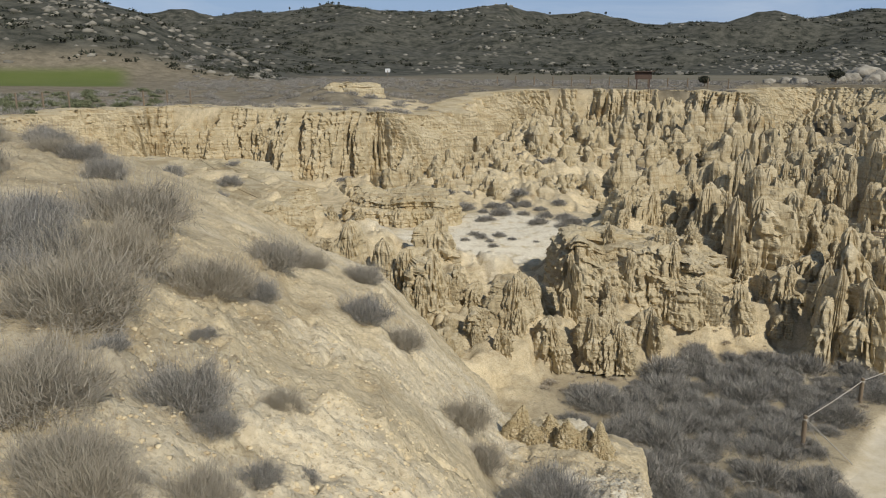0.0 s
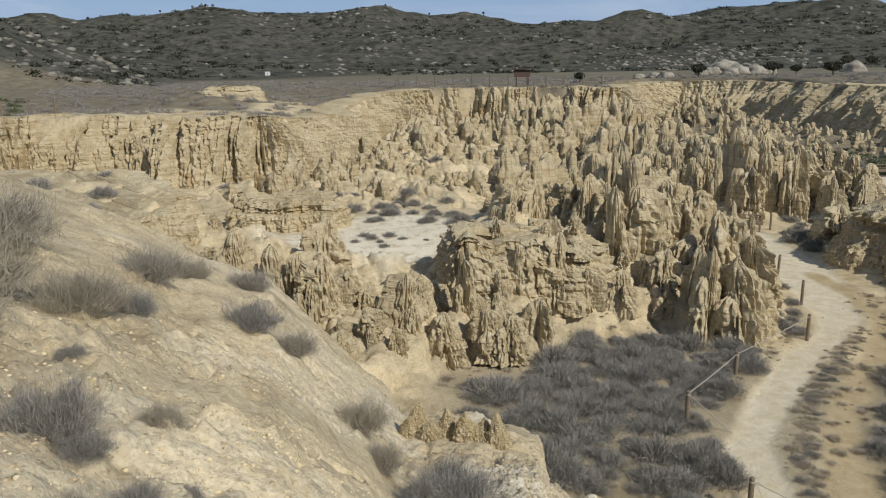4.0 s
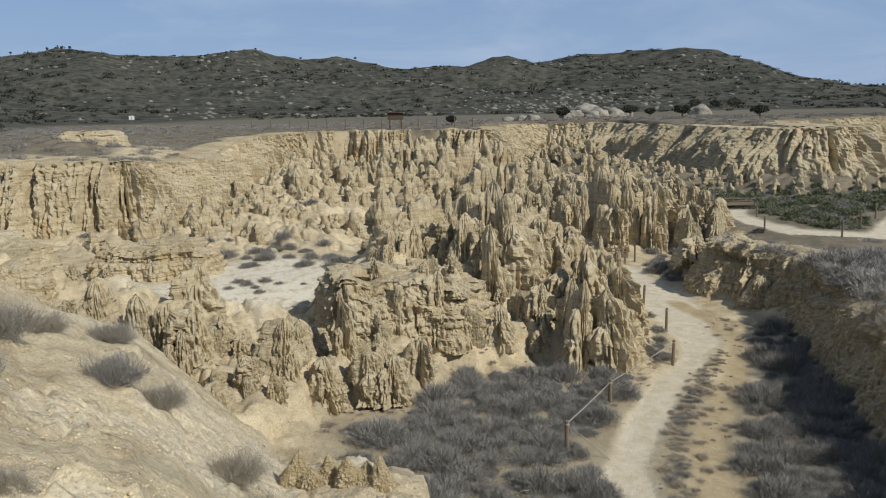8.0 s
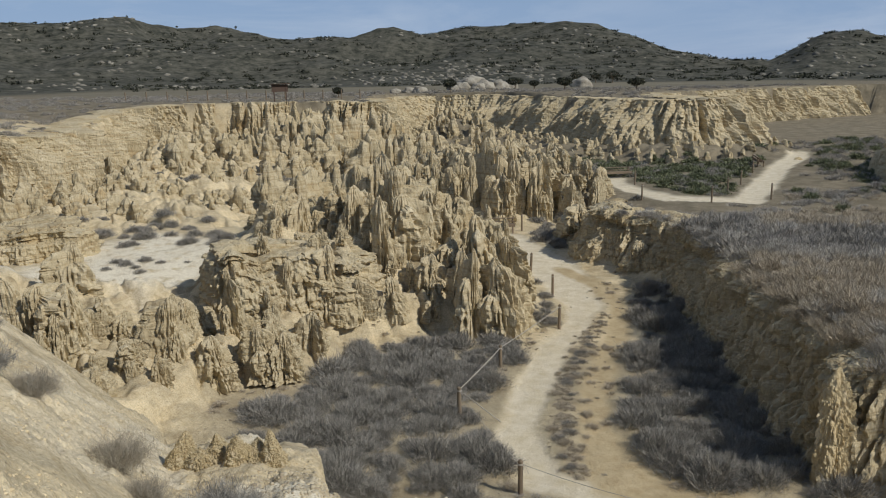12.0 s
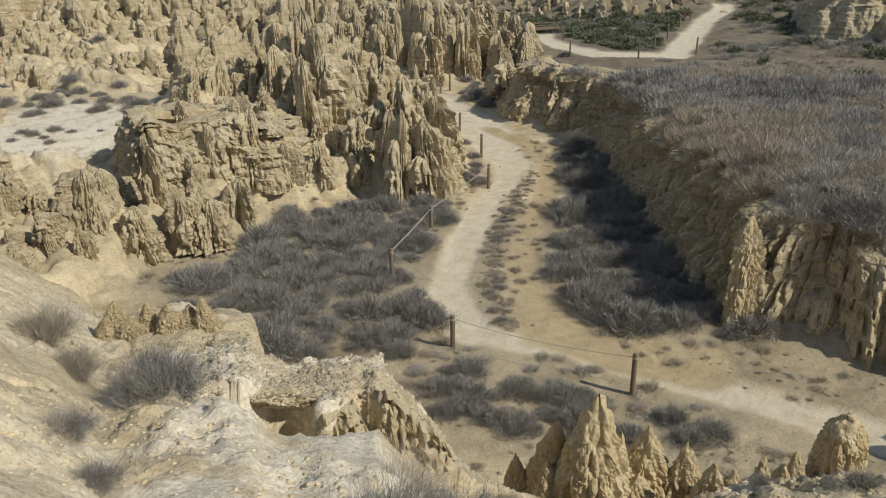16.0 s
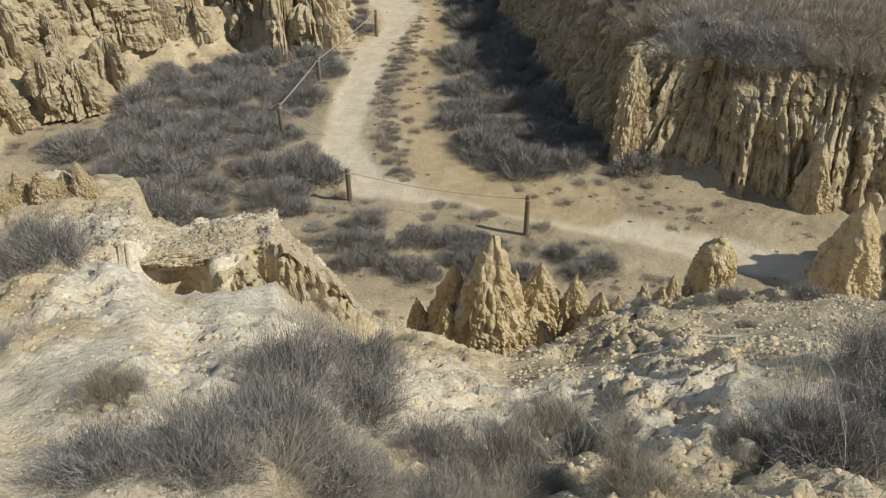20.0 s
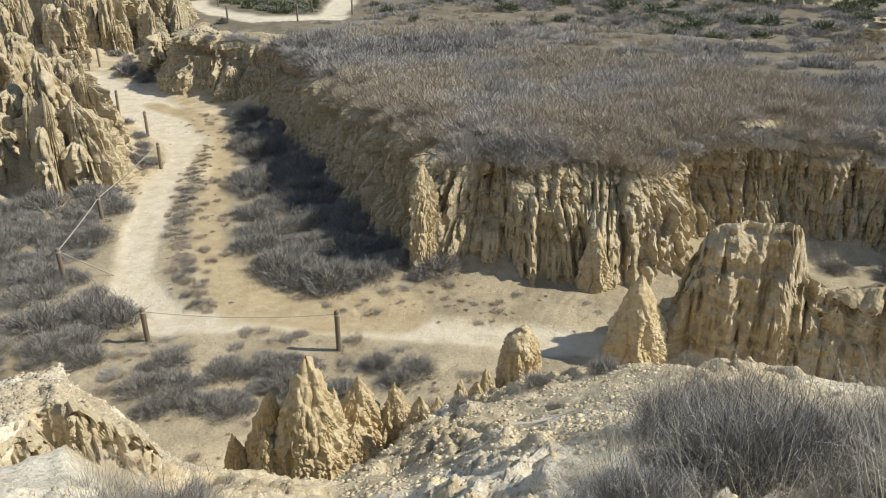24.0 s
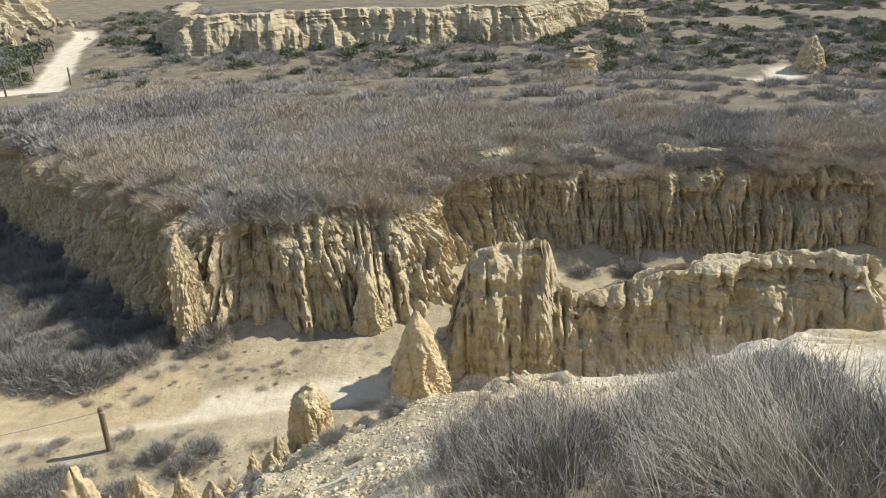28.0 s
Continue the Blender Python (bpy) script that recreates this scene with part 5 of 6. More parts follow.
for k, (x, y, s) in enumerate(((0.96, 5.83, 0.69), (0.22, 4.5, 0.32), (0.27, 3.75, 0.27), (1.39, 2.61, 0.51), (2.21, 3.4, 0.72), (0.64, 2.69, 0.36), (0.44, 2.1, 0.44), (0.69, 2.01, 0.48), (1.07, 2.16, 0.54), (1.75, 2.66, 0.65), (1.08, 1.83, 0.51), (1.96, 2.22, 0.58), (2.25, 1.91, 0.52), (2.95, 2.18, 0.51), (2.71, 1.74, 0.37), (2.86, 0.89, 0.53), (3.08, 0.7, 0.59), (3.93, 0.76, 0.53), (4.8, 0.96, 0.87), (5.29, 0.62, 0.93), (4.43, 0.18, 0.85), (5.7, -0.49, 1.16), (5.82, -0.84, 1.17), (5.35, -1.13, 1.08), (6.1, -1.42, 1.13))):
    plant(BUSH_NEAR[k % 4], "dead_shrub", x, y, s * rng.uniform(0.8, 1.15), "low grey dead shrub among dry grass", "shrub", "shrubs on the mound", rng.uniform(0.75, 1.0))
    if k % 3:
        plant(TUFT[k % 5], "grass_tuft", x + rng.uniform(-0.25, 0.25), y + rng.uniform(-0.25, 0.25), s * 0.8, "dry straw-grey grass tuft with long bent blades", "grass tuft", "grass tufts on the mound", rng.uniform(0.8, 1.1))
for x, y, s in ((7.6, 3.4, 0.4), (8.1, 2.7, 0.5), (8.3, 1.7, 0.45), (7.9, 0.7, 0.4), (6.4, 2.6, 0.3), (7.0, 4.2, 0.3)):
    plant(rng.choice(BUSH_NEAR), "dead_shrub", x, y, s, "small grey dead shrub on the gravelly rim", "shrub", "shrubs on the mound", rng.uniform(0.7, 0.95))
for k in range(42):                     # dry grass round the view point
    az, r = (radians(rng.uniform(26, 66)), rng.uniform(1.9, 2.6)) if k % 12 < 4 else (radians(rng.uniform(84, 112)), rng.uniform(2.6, 5.6))
    x, y = r * math.sin(az), r * math.cos(az)
    if rng.random() < 0.4:
        plant(rng.choice(TUFT), "grass_tuft", x, y, (rng.uniform(0.3, 0.45) if az < 1.3 else rng.uniform(0.7, 1.2)), "dry straw-grey grass tuft with long bent blades", "grass tuft", "grass tufts on the mound", rng.uniform(0.7, 1.1))
    else:
        plant(rng.choice(BUSH_NEAR), "dead_shrub", x, y, (rng.uniform(0.3, 0.45) if az < 1.3 else rng.uniform(0.5, 1.05)), "low grey dead shrub among dry grass", "shrub", "shrubs on the mound")
for k in range(26):                     # tall pale stalks among the grass
    az, r = radians(rng.uniform(74, 112)), rng.uniform(2.6, 5.4)
    if k % 5 == 0:
        az, r = radians(rng.uniform(20, 70)), rng.uniform(2.2, 3.4)
    plant(STALKS[k % 3], "dry_stalk_tuft", r * math.sin(az), r * math.cos(az), rng.uniform(0.45, 0.85) * (0.6 if k % 5 == 0 else 1), "tall thin pale dry stalks among grass", "grass tuft", "stalks on the mound")


def scatter(poly, count, meshes, name, smin, smax, label, cat, group, gap=0.0, keep=None, squash=(0.7, 1.0), later=None):
    xs, ys = [p[0] for p in poly], [p[1] for p in poly]
    done, tries = 0, 0
    while done < count and tries < count * 40:
        tries += 1
        x, y = rng.uniform(min(xs), max(xs)), rng.uniform(min(ys), max(ys))
        if sdf(poly, np.array([x]), np.array([y]))[0] > -gap or (keep and not keep(x, y)):
            continue
        if later is None:
            plant(rng.choice(meshes), name, x, y, rng.uniform(smin, smax), label, cat, group, rng.uniform(*squash))
        else:
            later.append((x, y, rng.uniform(smin, smax), rng.uniform(*squash)))
        done += 1


FAR_SHRUBS = []


def lane_d(x, y):
    return float(line_dist(LANE, np.array([x]), np.array([y]))[0])


def off_path(d):
    return lambda x, y: float(line_dist(PATH_LINE, np.array([x]), np.array([y]))[0]) > d and zat(x, y) < 1.0


scatter([(3.4, 20.5), (6.5, 22), (8.5, 24), (14.5, 22), (12.6, 19.8), (10, 16.6), (8.6, 14.2), (7.4, 13.4), (5.2, 14.5), (3.2, 17)], 42, BUSH_MID, "dead_shrub", 0.75, 1.5, "dark grey dead shrub in the valley thicket", "shrub", "shrubs of the valley thicket", keep=off_path(1.0))
scatter([(14.6, 22), (16.4, 23.4), (18.4, 27), (19.2, 31), (18.4, 31), (17, 26.5), (15, 23.6)], 14, BUSH_MID, "dead_shrub", 0.5, 0.9, "dark grey dead shrub beside the rope fence", "shrub", "shrubs along the path", keep=off_path(0.9))
scatter([(11.7, 12.4), (13.6, 16.6), (17.8, 20.5), (21.5, 25), (22.5, 23.5), (18.8, 18.4), (15.8, 12.4), (15.0, 9.7), (13.6, 9.4), (12.5, 10.6)], 34, BUSH_MID, "dead_shrub", 0.7, 1.4, "dark grey dead shrub in the shade of the bank", "shrub", "shrubs below the bank", keep=lambda x, y: off_path(0.9)(x, y) and lane_d(x, y) > 0.8)
scatter([(6.2, 11.8), (8.2, 12.6), (10.2, 9.4), (11.2, 7.4), (9.6, 8.2), (7.2, 10)], 40, BUSH_MID, "dead_shrub", 0.5, 1.05, "grey dead shrub beside the post and path", "shrub", "shrubs along the path", keep=off_path(0.85))
scatter([(-2, 33), (0.6, 39.6), (3.5, 43.5), (7.4, 40), (6, 34), (4.4, 31.4), (1.5, 31.6)], 22, BUSH_MID, "dead_shrub", 0.35, 1.05, "grey dead shrub on the white flat", "shrub", "shrubs on the white flat")
scatter([(2.5, 38), (6, 36), (7.5, 40), (5, 44), (1, 41.5), (-1, 36)], 14, BUSH_MID, "dead_shrub", 0.9, 1.6, "grey dead shrub on the white flat", "shrub", "shrubs on the white flat")
scatter([q for q in FIELD if q[1] < 70], 30, BUSH_MID, "dead_shrub", 0.5, 1.3, "grey dead shrub in a bay between rock spires", "shrub", "shrubs among the spires", gap=0.3, keep=lambda x, y: not gaps(x, y), later=FAR_SHRUBS)
scatter(LEFT_SHELF, 12, BUSH_MID, "dead_shrub", 0.7, 1.6, "grey dead shrub on the rock shelf", "shrub", "shrubs on the rock shelf", gap=1.0)
scatter([(22.6, 32.4), (24.2, 34.2), (26.8, 36), (26.4, 38.4), (24.6, 37.4), (23.2, 34.6)], 16, BUSH_MID, "dead_shrub", 0.7, 1.4, "dark grey dead shrub below the end of the bank", "shrub", "shrubs along the path", later=FAR_SHRUBS)
scatter([(17, 0.5), (21.5, 2), (22.5, -7), (18, -7)], 16, BUSH_MID, "dead_shrub", 0.7, 1.4, "dark grey shrub in the trench behind the rock fin", "shrub", "shrubs in the trench", later=FAR_SHRUBS)
scatter([(23, 38), (27, 42), (31, 41), (36, 39), (33, 36), (27, 35)], 26, BUSH_MID, "dead_shrub", 0.7, 1.4, "grey dead shrub near the bench", "shrub", "shrubs along the path", keep=lambda x, y: clear(x, y), later=FAR_SHRUBS)
scatter([(9.9, 13.7), (10.7, 15.4), (12.1, 17.2), (14.5, 19.9), (16.6, 21.6), (17.0, 21.3), (14.9, 19.5), (12.6, 16.9), (11.2, 15.2), (10.4, 13.7)], 26, BUSH_MID, "dead_shrub", 0.2, 0.6, "small grey dead shrub on the strip between the lanes", "shrub", "shrubs along the path", squash=(0.5, 0.8))
scatter([(6, 12.4), (8.4, 13.4), (9.6, 12.4), (11.2, 9.6), (12.0, 7.4), (10.4, 8.2)], 60, DRY_MID, "dry_bush", 0.2, 0.6, "low dry tuft beside the path", "shrub", "tufts along the path", squash=(0.5, 0.9))
scatter([(12.6, 11.4), (15.4, 11.6), (16.4, 8.4), (17.4, 5.4), (14.8, 4.6), (13.6, 7.6)], 34, DRY_MID, "dry_bush", 0.15, 0.45, "low dry tuft on the valley floor", "shrub", "tufts along the path", keep=lambda x, y: zat(x, y) < 1.2, squash=(0.4, 0.8))
scatter(TERRACE, 220, DRY_MID, "dry_bush", 0.6, 1.25, "grey-brown dry bush on the terrace", "shrub", "bushes on the terrace", gap=0.1, keep=lambda x, y: x < 31 and y > -12, squash=(0.6, 0.95))


edge_line, _ = resampled(rounded(TERRACE[:14], False), 0.75, False)
for k, (ex, ey) in enumerate(edge_line):
    if k % 6 == 5:
        continue
    cx, cy = ex + (32 - ex) * 0.03 + rng.uniform(-0.3, 0.3), ey + (10 - ey) * 0.02 + rng.uniform(-0.3, 0.3)
    o = plant(rng.choice(DRY_MID + BUSH_MID[:2]), "dry_bush", cx + 0.35, cy, rng.uniform(0.6, 1.2), "grey dry bush on the brink of the bank", "shrub", "bushes on the brink", rng.uniform(0.6, 0.9))
    o.location.z = max(o.location.z, terrace_top(cx, cy) - 0.22)


def joined(name, meshes, places, mat, label, cat, ground_at=None):
    """Many small plants or stones as one object. places: rows of x, y, size, squash."""
    src = []
    for me in meshes:
        co = np.empty(len(me.vertices) * 3, np.float32)
        me.vertices.foreach_get("co", co)
        lt, ls = np.empty(len(me.polygons), np.int32), np.empty(len(me.loops), np.int32)
        me.polygons.foreach_get("loop_total", lt)
        me.loops.foreach_get("vertex_index", ls)
        src.append((co.reshape(-1, 3), lt, ls))
    co_all, lt_all, ls_all, off = [], [], [], 0
    for x, y, s, q in places:
        co, lt, ls = src[rng.randrange(len(src))]
        a = rng.uniform(0, 6.28)
        m = np.array([[math.cos(a), -math.sin(a), 0], [math.sin(a), math.cos(a), 0], [0, 0, q]]) * s
        co_all.append(co @ m.T + np.array([x, y, (ground_at or zat)(x, y) - 0.03 * s]))
        lt_all.append(lt)
        ls_all.append(ls + off)
        off += len(co)
    return mesh_of(name, co_all, lt_all, ls_all, mat, label, cat)


LOW_SCRUB = [cloud_mesh("scrub", dry, rr(450 + k), 250, 0.54, 0.36, 0.26, 0.020, 4, 0.75) for k in range(6)]
CLUMP = [plant_mesh("scrub", dark_green, rr(460 + k), 20, 0.6, 1.1, 0.45, 0.26, 2, 0.2, 0.0, 1.2) for k in range(4)]


def stone_mesh(seed):
    r_ = random.Random(seed)
    b = bmesh.new()
    bmesh.ops.create_icosphere(b, subdivisions=1, radius=0.5)
    for v_ in b.verts:
        v_.co = Vector((v_.co.x * r_.uniform(0.6, 1.45), v_.co.y * r_.uniform(0.5, 1.25), v_.co.z * r_.uniform(0.4, 1.0)))
    me = bpy.data.meshes.new("stone")
    b.to_mesh(me)
    b.free()
    me.materials.append(stone)
    return me


STONES = [stone_mesh(470 + k) for k in range(5)]
places = []
GULLY = [(11.7, 12.4), (13.0, 15.2), (15.6, 18.6), (18.6, 21.6), (21.6, 25.4), (23.4, 24.8), (19.4, 18.2), (16.2, 12.0), (15.2, 9.6), (13.6, 9.3), (12.5, 10.6)]
THICKETS = ([(3.4, 20.5), (6.5, 22), (8.5, 24), (14.5, 22), (12.6, 19.8), (10, 16.6), (8.6, 14.2), (7.4, 13.4), (5.2, 14.5), (3.2, 17)], GULLY)
while len(places) < 400:
    poly = THICKETS[len(places) % 2]
    x, y = rng.uniform(3, 23), rng.uniform(11, 25)
    if sdf(poly, np.array([x]), np.array([y]))[0] < -0.1 and off_path(0.9)(x, y) and lane_d(x, y) > 0.7:
        places.append((x, y, rng.uniform(0.4, 0.9) + 0.9 * rng.random() ** 3, rng.uniform(0.6, 1.1)))
floor_tufts = []
while len(floor_tufts) < 260:
    k = rng.random()
    x, y = float(np.interp(k, [0, 0.2, 0.5, 1], [10.2, 11.0, 13.2, 18.6])), float(np.interp(k, [0, 0.2, 0.5, 1], [13.6, 15.3, 18.3, 23.2]))
    floor_tufts.append((x + rng.gauss(0, 0.16), y + rng.gauss(0, 0.16), rng.uniform(0.12, 0.4), rng.uniform(0.3, 0.6)))
while len(floor_tufts) < 1200:
    x, y = rng.uniform(3, 22), rng.uniform(5, 27)
    if off_path(0.55)(x, y) and fbm(np.array([x / 2.2]), np.array([y / 2.2]), 2, 91)[0] > -0.05 and sdf(TERRACE, np.array([x]), np.array([y]))[0] > 1.0:
        floor_tufts.append((x + rng.gauss(0, 0.2), y + rng.gauss(0, 0.2), 0.08 + 0.5 * rng.random() ** 3, rng.uniform(0.3, 0.7)))
joined("valley_grass", DRY_MID, floor_tufts, tan_scrub, "low tan dry grass between the shrubs of the valley floor", "grass")
joined("far_shrubs", BUSH_MID, FAR_SHRUBS, thicket, "grey dead shrubs in bays between the rocks", "scrub")
joined("valley_thicket", BUSH_MID, places, thicket, "tangled grey dead scrub filling the valley floor", "scrub")
places = []
while len(places) < 4200:                # the rest of the terrace
    x, y = (rng.uniform(16, 58), rng.uniform(-25, 34)) if len(places) % 2 else (rng.uniform(16, 29), rng.uniform(-9, 26))
    d = sdf(TERRACE, np.array([x]), np.array([y]))[0]
    if d < -0.1 or (x > 36 and math.hypot(x - 40, y) < 40):
        if path_off(x, y) > 2.2 and float(line_dist(EAST_PATH, np.array([x]), np.array([y]))[0]) > 3.2:
            places.append((x, y, rng.uniform(0.6, 1.0) + 0.8 * rng.random() ** 3, rng.uniform(0.5, 0.95)))
def on_terrace(x, y):
    """The top of the ground or, along the brink, of the lip of the bank."""
    d = float(sdf(TERRACE, np.array([x]), np.array([y]))[0])
    return max(zat(x, y), terrace_top(x, y) - 0.10 - 0.45 * max(0.0, d + 0.75)) if -1.6 < d < 0.1 and x < 27 else zat(x, y)


tint = [fbm(np.array([x / 5]), np.array([y / 3]), 3, 71)[0] + rng.uniform(-0.12, 0.12) for x, y, _, _ in places]
LOW_FINE = [cloud_mesh("scrub", dry, rr(480 + k), 560, 0.54, 0.36, 0.25, 0.0105, 10, 0.75) for k in range(6)]
for close in (True, False):
    pool = [(q, t) for q, t in zip(places, tint) if (math.hypot(q[0], q[1]) < 29) == close]
    src_ = LOW_FINE if close else LOW_SCRUB
    joined("terrace_scrub", src_, [q for q, t in pool if -0.15 < t <= 0.1], dry, "low grey-brown dry scrub covering the terrace", "scrub", on_terrace)
    joined("terrace_grass", src_, [q for q, t in pool if t > 0.1], tan_scrub, "tan dry grass in patches on the terrace", "grass", on_terrace)
    joined("terrace_dark_scrub", src_, [q for q, t in pool if t <= -0.15], dull, "dark dead scrub in patches on the terrace", "scrub", on_terrace)
places = []
while len(places) < 2100:
    x, y = rng.uniform(40, 100), rng.uniform(-26, 58)
    if sdf(FAR_TERRACE, np.array([x]), np.array([y]))[0] > 0.6 and path_off(x, y) > 2 and float(line_dist(EAST_PATH, np.array([x]), np.array([y]))[0]) > 1.5 and fbm(np.array([x / 9]), np.array([y / 9]), 2, 3)[0] > -0.25:
        places.append((x, y, rng.uniform(0.7, 1.6), rng.uniform(0.6, 1.0)))
LOW_GROUND = [(37.5, 43), (38, 36), (45, 41), (57, 49.5), (52, 51), (45, 55), (44, 64), (38, 62), (39, 50)]
while len(places) < 2380:
    x, y = rng.uniform(30, 58), rng.uniform(35, 64)
    if sdf(LOW_GROUND, np.array([x]), np.array([y]))[0] < 0 and clear(x, y):
        places.insert(800 if len(places) % 5 > 2 else 0, (x, y, rng.uniform(0.7, 1.4), rng.uniform(0.6, 1.0)))
joined("green_scrub", GREEN_MID[:2], places[:800], green, "green scrub on low ground below the cliffs", "scrub")
joined("grey_scrub", LOW_SCRUB, places[800:], dull, "grey dry scrub on low ground below the cliffs", "scrub")
places = []
while len(places) < 1700:                # plain behind the walls
    az, r = radians(rng.uniform(-36, 80)), rng.uniform(55, 190)
    x, y = r * math.sin(az), r * math.cos(az)
    if sdf(VALLEY, np.array([x]), np.array([y]))[0] > 2.5 and not (r > 155 and az > -0.05) and not (r > 92 and az < -0.33):
        places.append((x, y, rng.uniform(0.8, 2.0), rng.uniform(0.4, 0.8)))
joined("rim_scrub", GREEN_MID[:2], [(r * math.sin(a), r * math.cos(a), rng.uniform(0.7, 1.5), rng.uniform(0.6, 0.9)) for a, r in [(radians(rng.uniform(-36, -20)), rng.uniform(52, 92)) for _ in range(150)] if sdf(VALLEY, np.array([r * math.sin(a)]), np.array([r * math.cos(a)]))[0] > 1.5], green, "olive green scrub on the rim below the field", "scrub")
joined("plain_scrub", LOW_SCRUB, places, dull, "dark dry scrub on the plain behind the badlands", "scrub")
places, stones = [], []
while len(places) < 4300:
    az, r = radians(rng.uniform(-36, 100)), rng.uniform(150, 640)
    x, y = r * math.sin(az), r * math.cos(az)
    if (r > 300 or az < -0.2) and fbm(np.array([x / 40]), np.array([y / 40]), 3, 61)[0] > -0.12:
        places.append((x, y, rng.uniform(1.2, 4.0) * (0.5 + r / 700), rng.uniform(0.5, 1.0)))
joined("hill_scrub", CLUMP, places, dark_green, "dark green scrub dotted over the hills", "scrub")
while len(stones) < 1500:
    az, r = rng.uniform(-36, 70), rng.uniform(150, 600)
    x, y = r * math.sin(radians(az)), r * math.cos(radians(az))
    band = fbm(np.array([x / 35]), np.array([y / 35]), 3, 62)[0]
    spot = math.exp(-((az - 27) / 5) ** 2 - ((r - 380) / 40) ** 2) + math.exp(-((az + 25) / 9) ** 2 - ((r - 190) / 28) ** 2)
    if (r > 320 or az < -12) and rng.random() < 0.9 * spot + (0.25 if band > 0.25 else 0.03):
        stones.append((x, y, rng.uniform(1.0, 3.6) * (0.35 + r / 550), rng.uniform(0.5, 0.9)))
joined("hill_stones", STONES, stones, stone, "pale grey boulders strewn over the hillsides", "boulders")
# pebbles on the mound
places = []
while len(places) < 9000:
    az, r = radians(rng.uniform(-30, 100)), 1.6 + 12 * rng.random() ** 1.4
    x, y = r * math.sin(az), r * math.cos(az)
    places.append((x, y, rng.uniform(0.007, 0.019) + 0.02 * rng.random() ** 12, rng.uniform(0.5, 0.9)))
clods = []
while len(clods) < 9000:
    az, r = radians(rng.uniform(-30, 105)), 2.2 + 11 * rng.random() ** 1.2
    x, y = r * math.sin(az), r * math.cos(az)
    if fbm(np.array([x / 1.1]), np.array([y / 1.1]), 3, 45)[0] > 0.0:
        clods.append((x, y, rng.uniform(0.016, 0.042) + 0.02 * rng.random() ** 9, rng.uniform(0.5, 0.9)))
def roof_at(x, y):
    q = slab_ob.matrix_world.inverted() @ Vector((x, y, roof_z))
    inside = (q.x / 0.46) ** 2 + (q.y / 0.36) ** 2
    return max(zat(x, y), (slab_ob.matrix_world @ Vector((q.x, q.y, 0.095 * math.sqrt(1 - inside)))).z) if inside < 0.9 else zat(x, y)


while len(clods) < 13500:
    az, r = radians(rng.uniform(48, 100)), rng.uniform(4.5, 10.5)
    clods.append((r * math.sin(az), r * math.cos(az), rng.uniform(0.02, 0.06) + 0.05 * rng.random() ** 8, rng.uniform(0.5, 0.9)))
gravel = []
while len(gravel) < 5200:
    gu, gv = rng.uniform(-0.7, 2.2), 0.03 + 2.9 * rng.random() ** 1.5
    if gv > 0.12 or abs(gu - 0.3) > 0.4:
        gravel.append((hx + gu * math.cos(ha) - gv * math.sin(ha), hy + gu * math.sin(ha) + gv * math.cos(ha), rng.uniform(0.014, 0.042) + 0.05 * rng.random() ** 6, rng.uniform(0.6, 1.0)))
pebble_mat = plant_material("pebble", (0.38, 0.29, 0.175), (0.70, 0.59, 0.41))
joined("crust_gravel", STONES, gravel, plant_material("crust_knob", (0.37, 0.305, 0.205), (0.56, 0.485, 0.35)), "knobbly tan gravel cemented on the crust", "gravel", roof_at)
joined("pebbles", STONES, places, pebble_mat, "pale pebbles scattered on the dry slope", "pebbles")
clod_mat = plant_material("clod", (0.50, 0.39, 0.235), (0.74, 0.62, 0.40))
joined("silt_clods", STONES, clods, clod_mat, "crumbly clods of tan dry silt on the slope", "clods")


# ---------------------------------------------------------------- posts, ropes, bench, sign
def part(name, bm, mat, parent, label=""):
    me = bpy.data.meshes.new(name)
    bm.to_mesh(me)
    bm.free()
    me.materials.append(mat)
    o = new(name, me)
    o.parent = parent
    return tagged(o, label) if label else o


def bar(b, p, q, w, h):
    """A bevelled square bar from p to q in a bmesh."""
    p, q = Vector(p), Vector(q)
    m = Matrix.Translation((p + q) / 2) @ (q - p).to_track_quat("Z", "Y").to_matrix().to_4x4() @ Matrix.Diagonal((w, h, (q - p).length, 1))
    made = bmesh.ops.create_cube(b, size=1, matrix=m)
    bmesh.ops.bevel(b, geom=list({e for v_ in made["verts"] for e in v_.link_edges}), offset=0.008, segments=1, affect="EDGES")


def rod(b, p, q, r1, r2, seg=10):
    p, q = Vector(p), Vector(q)
    m = Matrix.Translation((p + q) / 2) @ (q - p).to_track_quat("Z", "Y").to_matrix().to_4x4()
    bmesh.ops.create_cone(b, cap_ends=True, segments=seg, radius1=r1, radius2=r2, depth=(q - p).length, matrix=m)


def post(x, y, h=1.0, lean=(0, 0), radius=0.058):
    e = tagged(new("fence_post"), "weathered round wooden fence post beside the path", "fence post", "posts of the rope fence")
    e.location = (x, y, zat(x, y))
    b = bmesh.new()
    rod(b, (0, 0, -0.15), (lean[0], lean[1], h - 0.02), radius, radius * 0.95, 12)
    part("shaft", b, wood, e)
    b = bmesh.new()
    rod(b, (lean[0], lean[1], h - 0.02), (lean[0], lean[1], h + 0.012), radius * 0.95, radius * 0.6, 12)
    part("cap", b, wood, e, "pale cut top")
    b = bmesh.new()
    for k in range(2):
        rod(b, (lean[0], lean[1], h - 0.09 - 0.02 * k), (lean[0], lean[1], h - 0.075 - 0.02 * k), radius * 1.12, radius * 1.12, 12)
    part("rope_knot", b, rope_mat, e, "rope wound round the post")
    return Vector((x + lean[0], y + lean[1], zat(x, y) + h - 0.08))


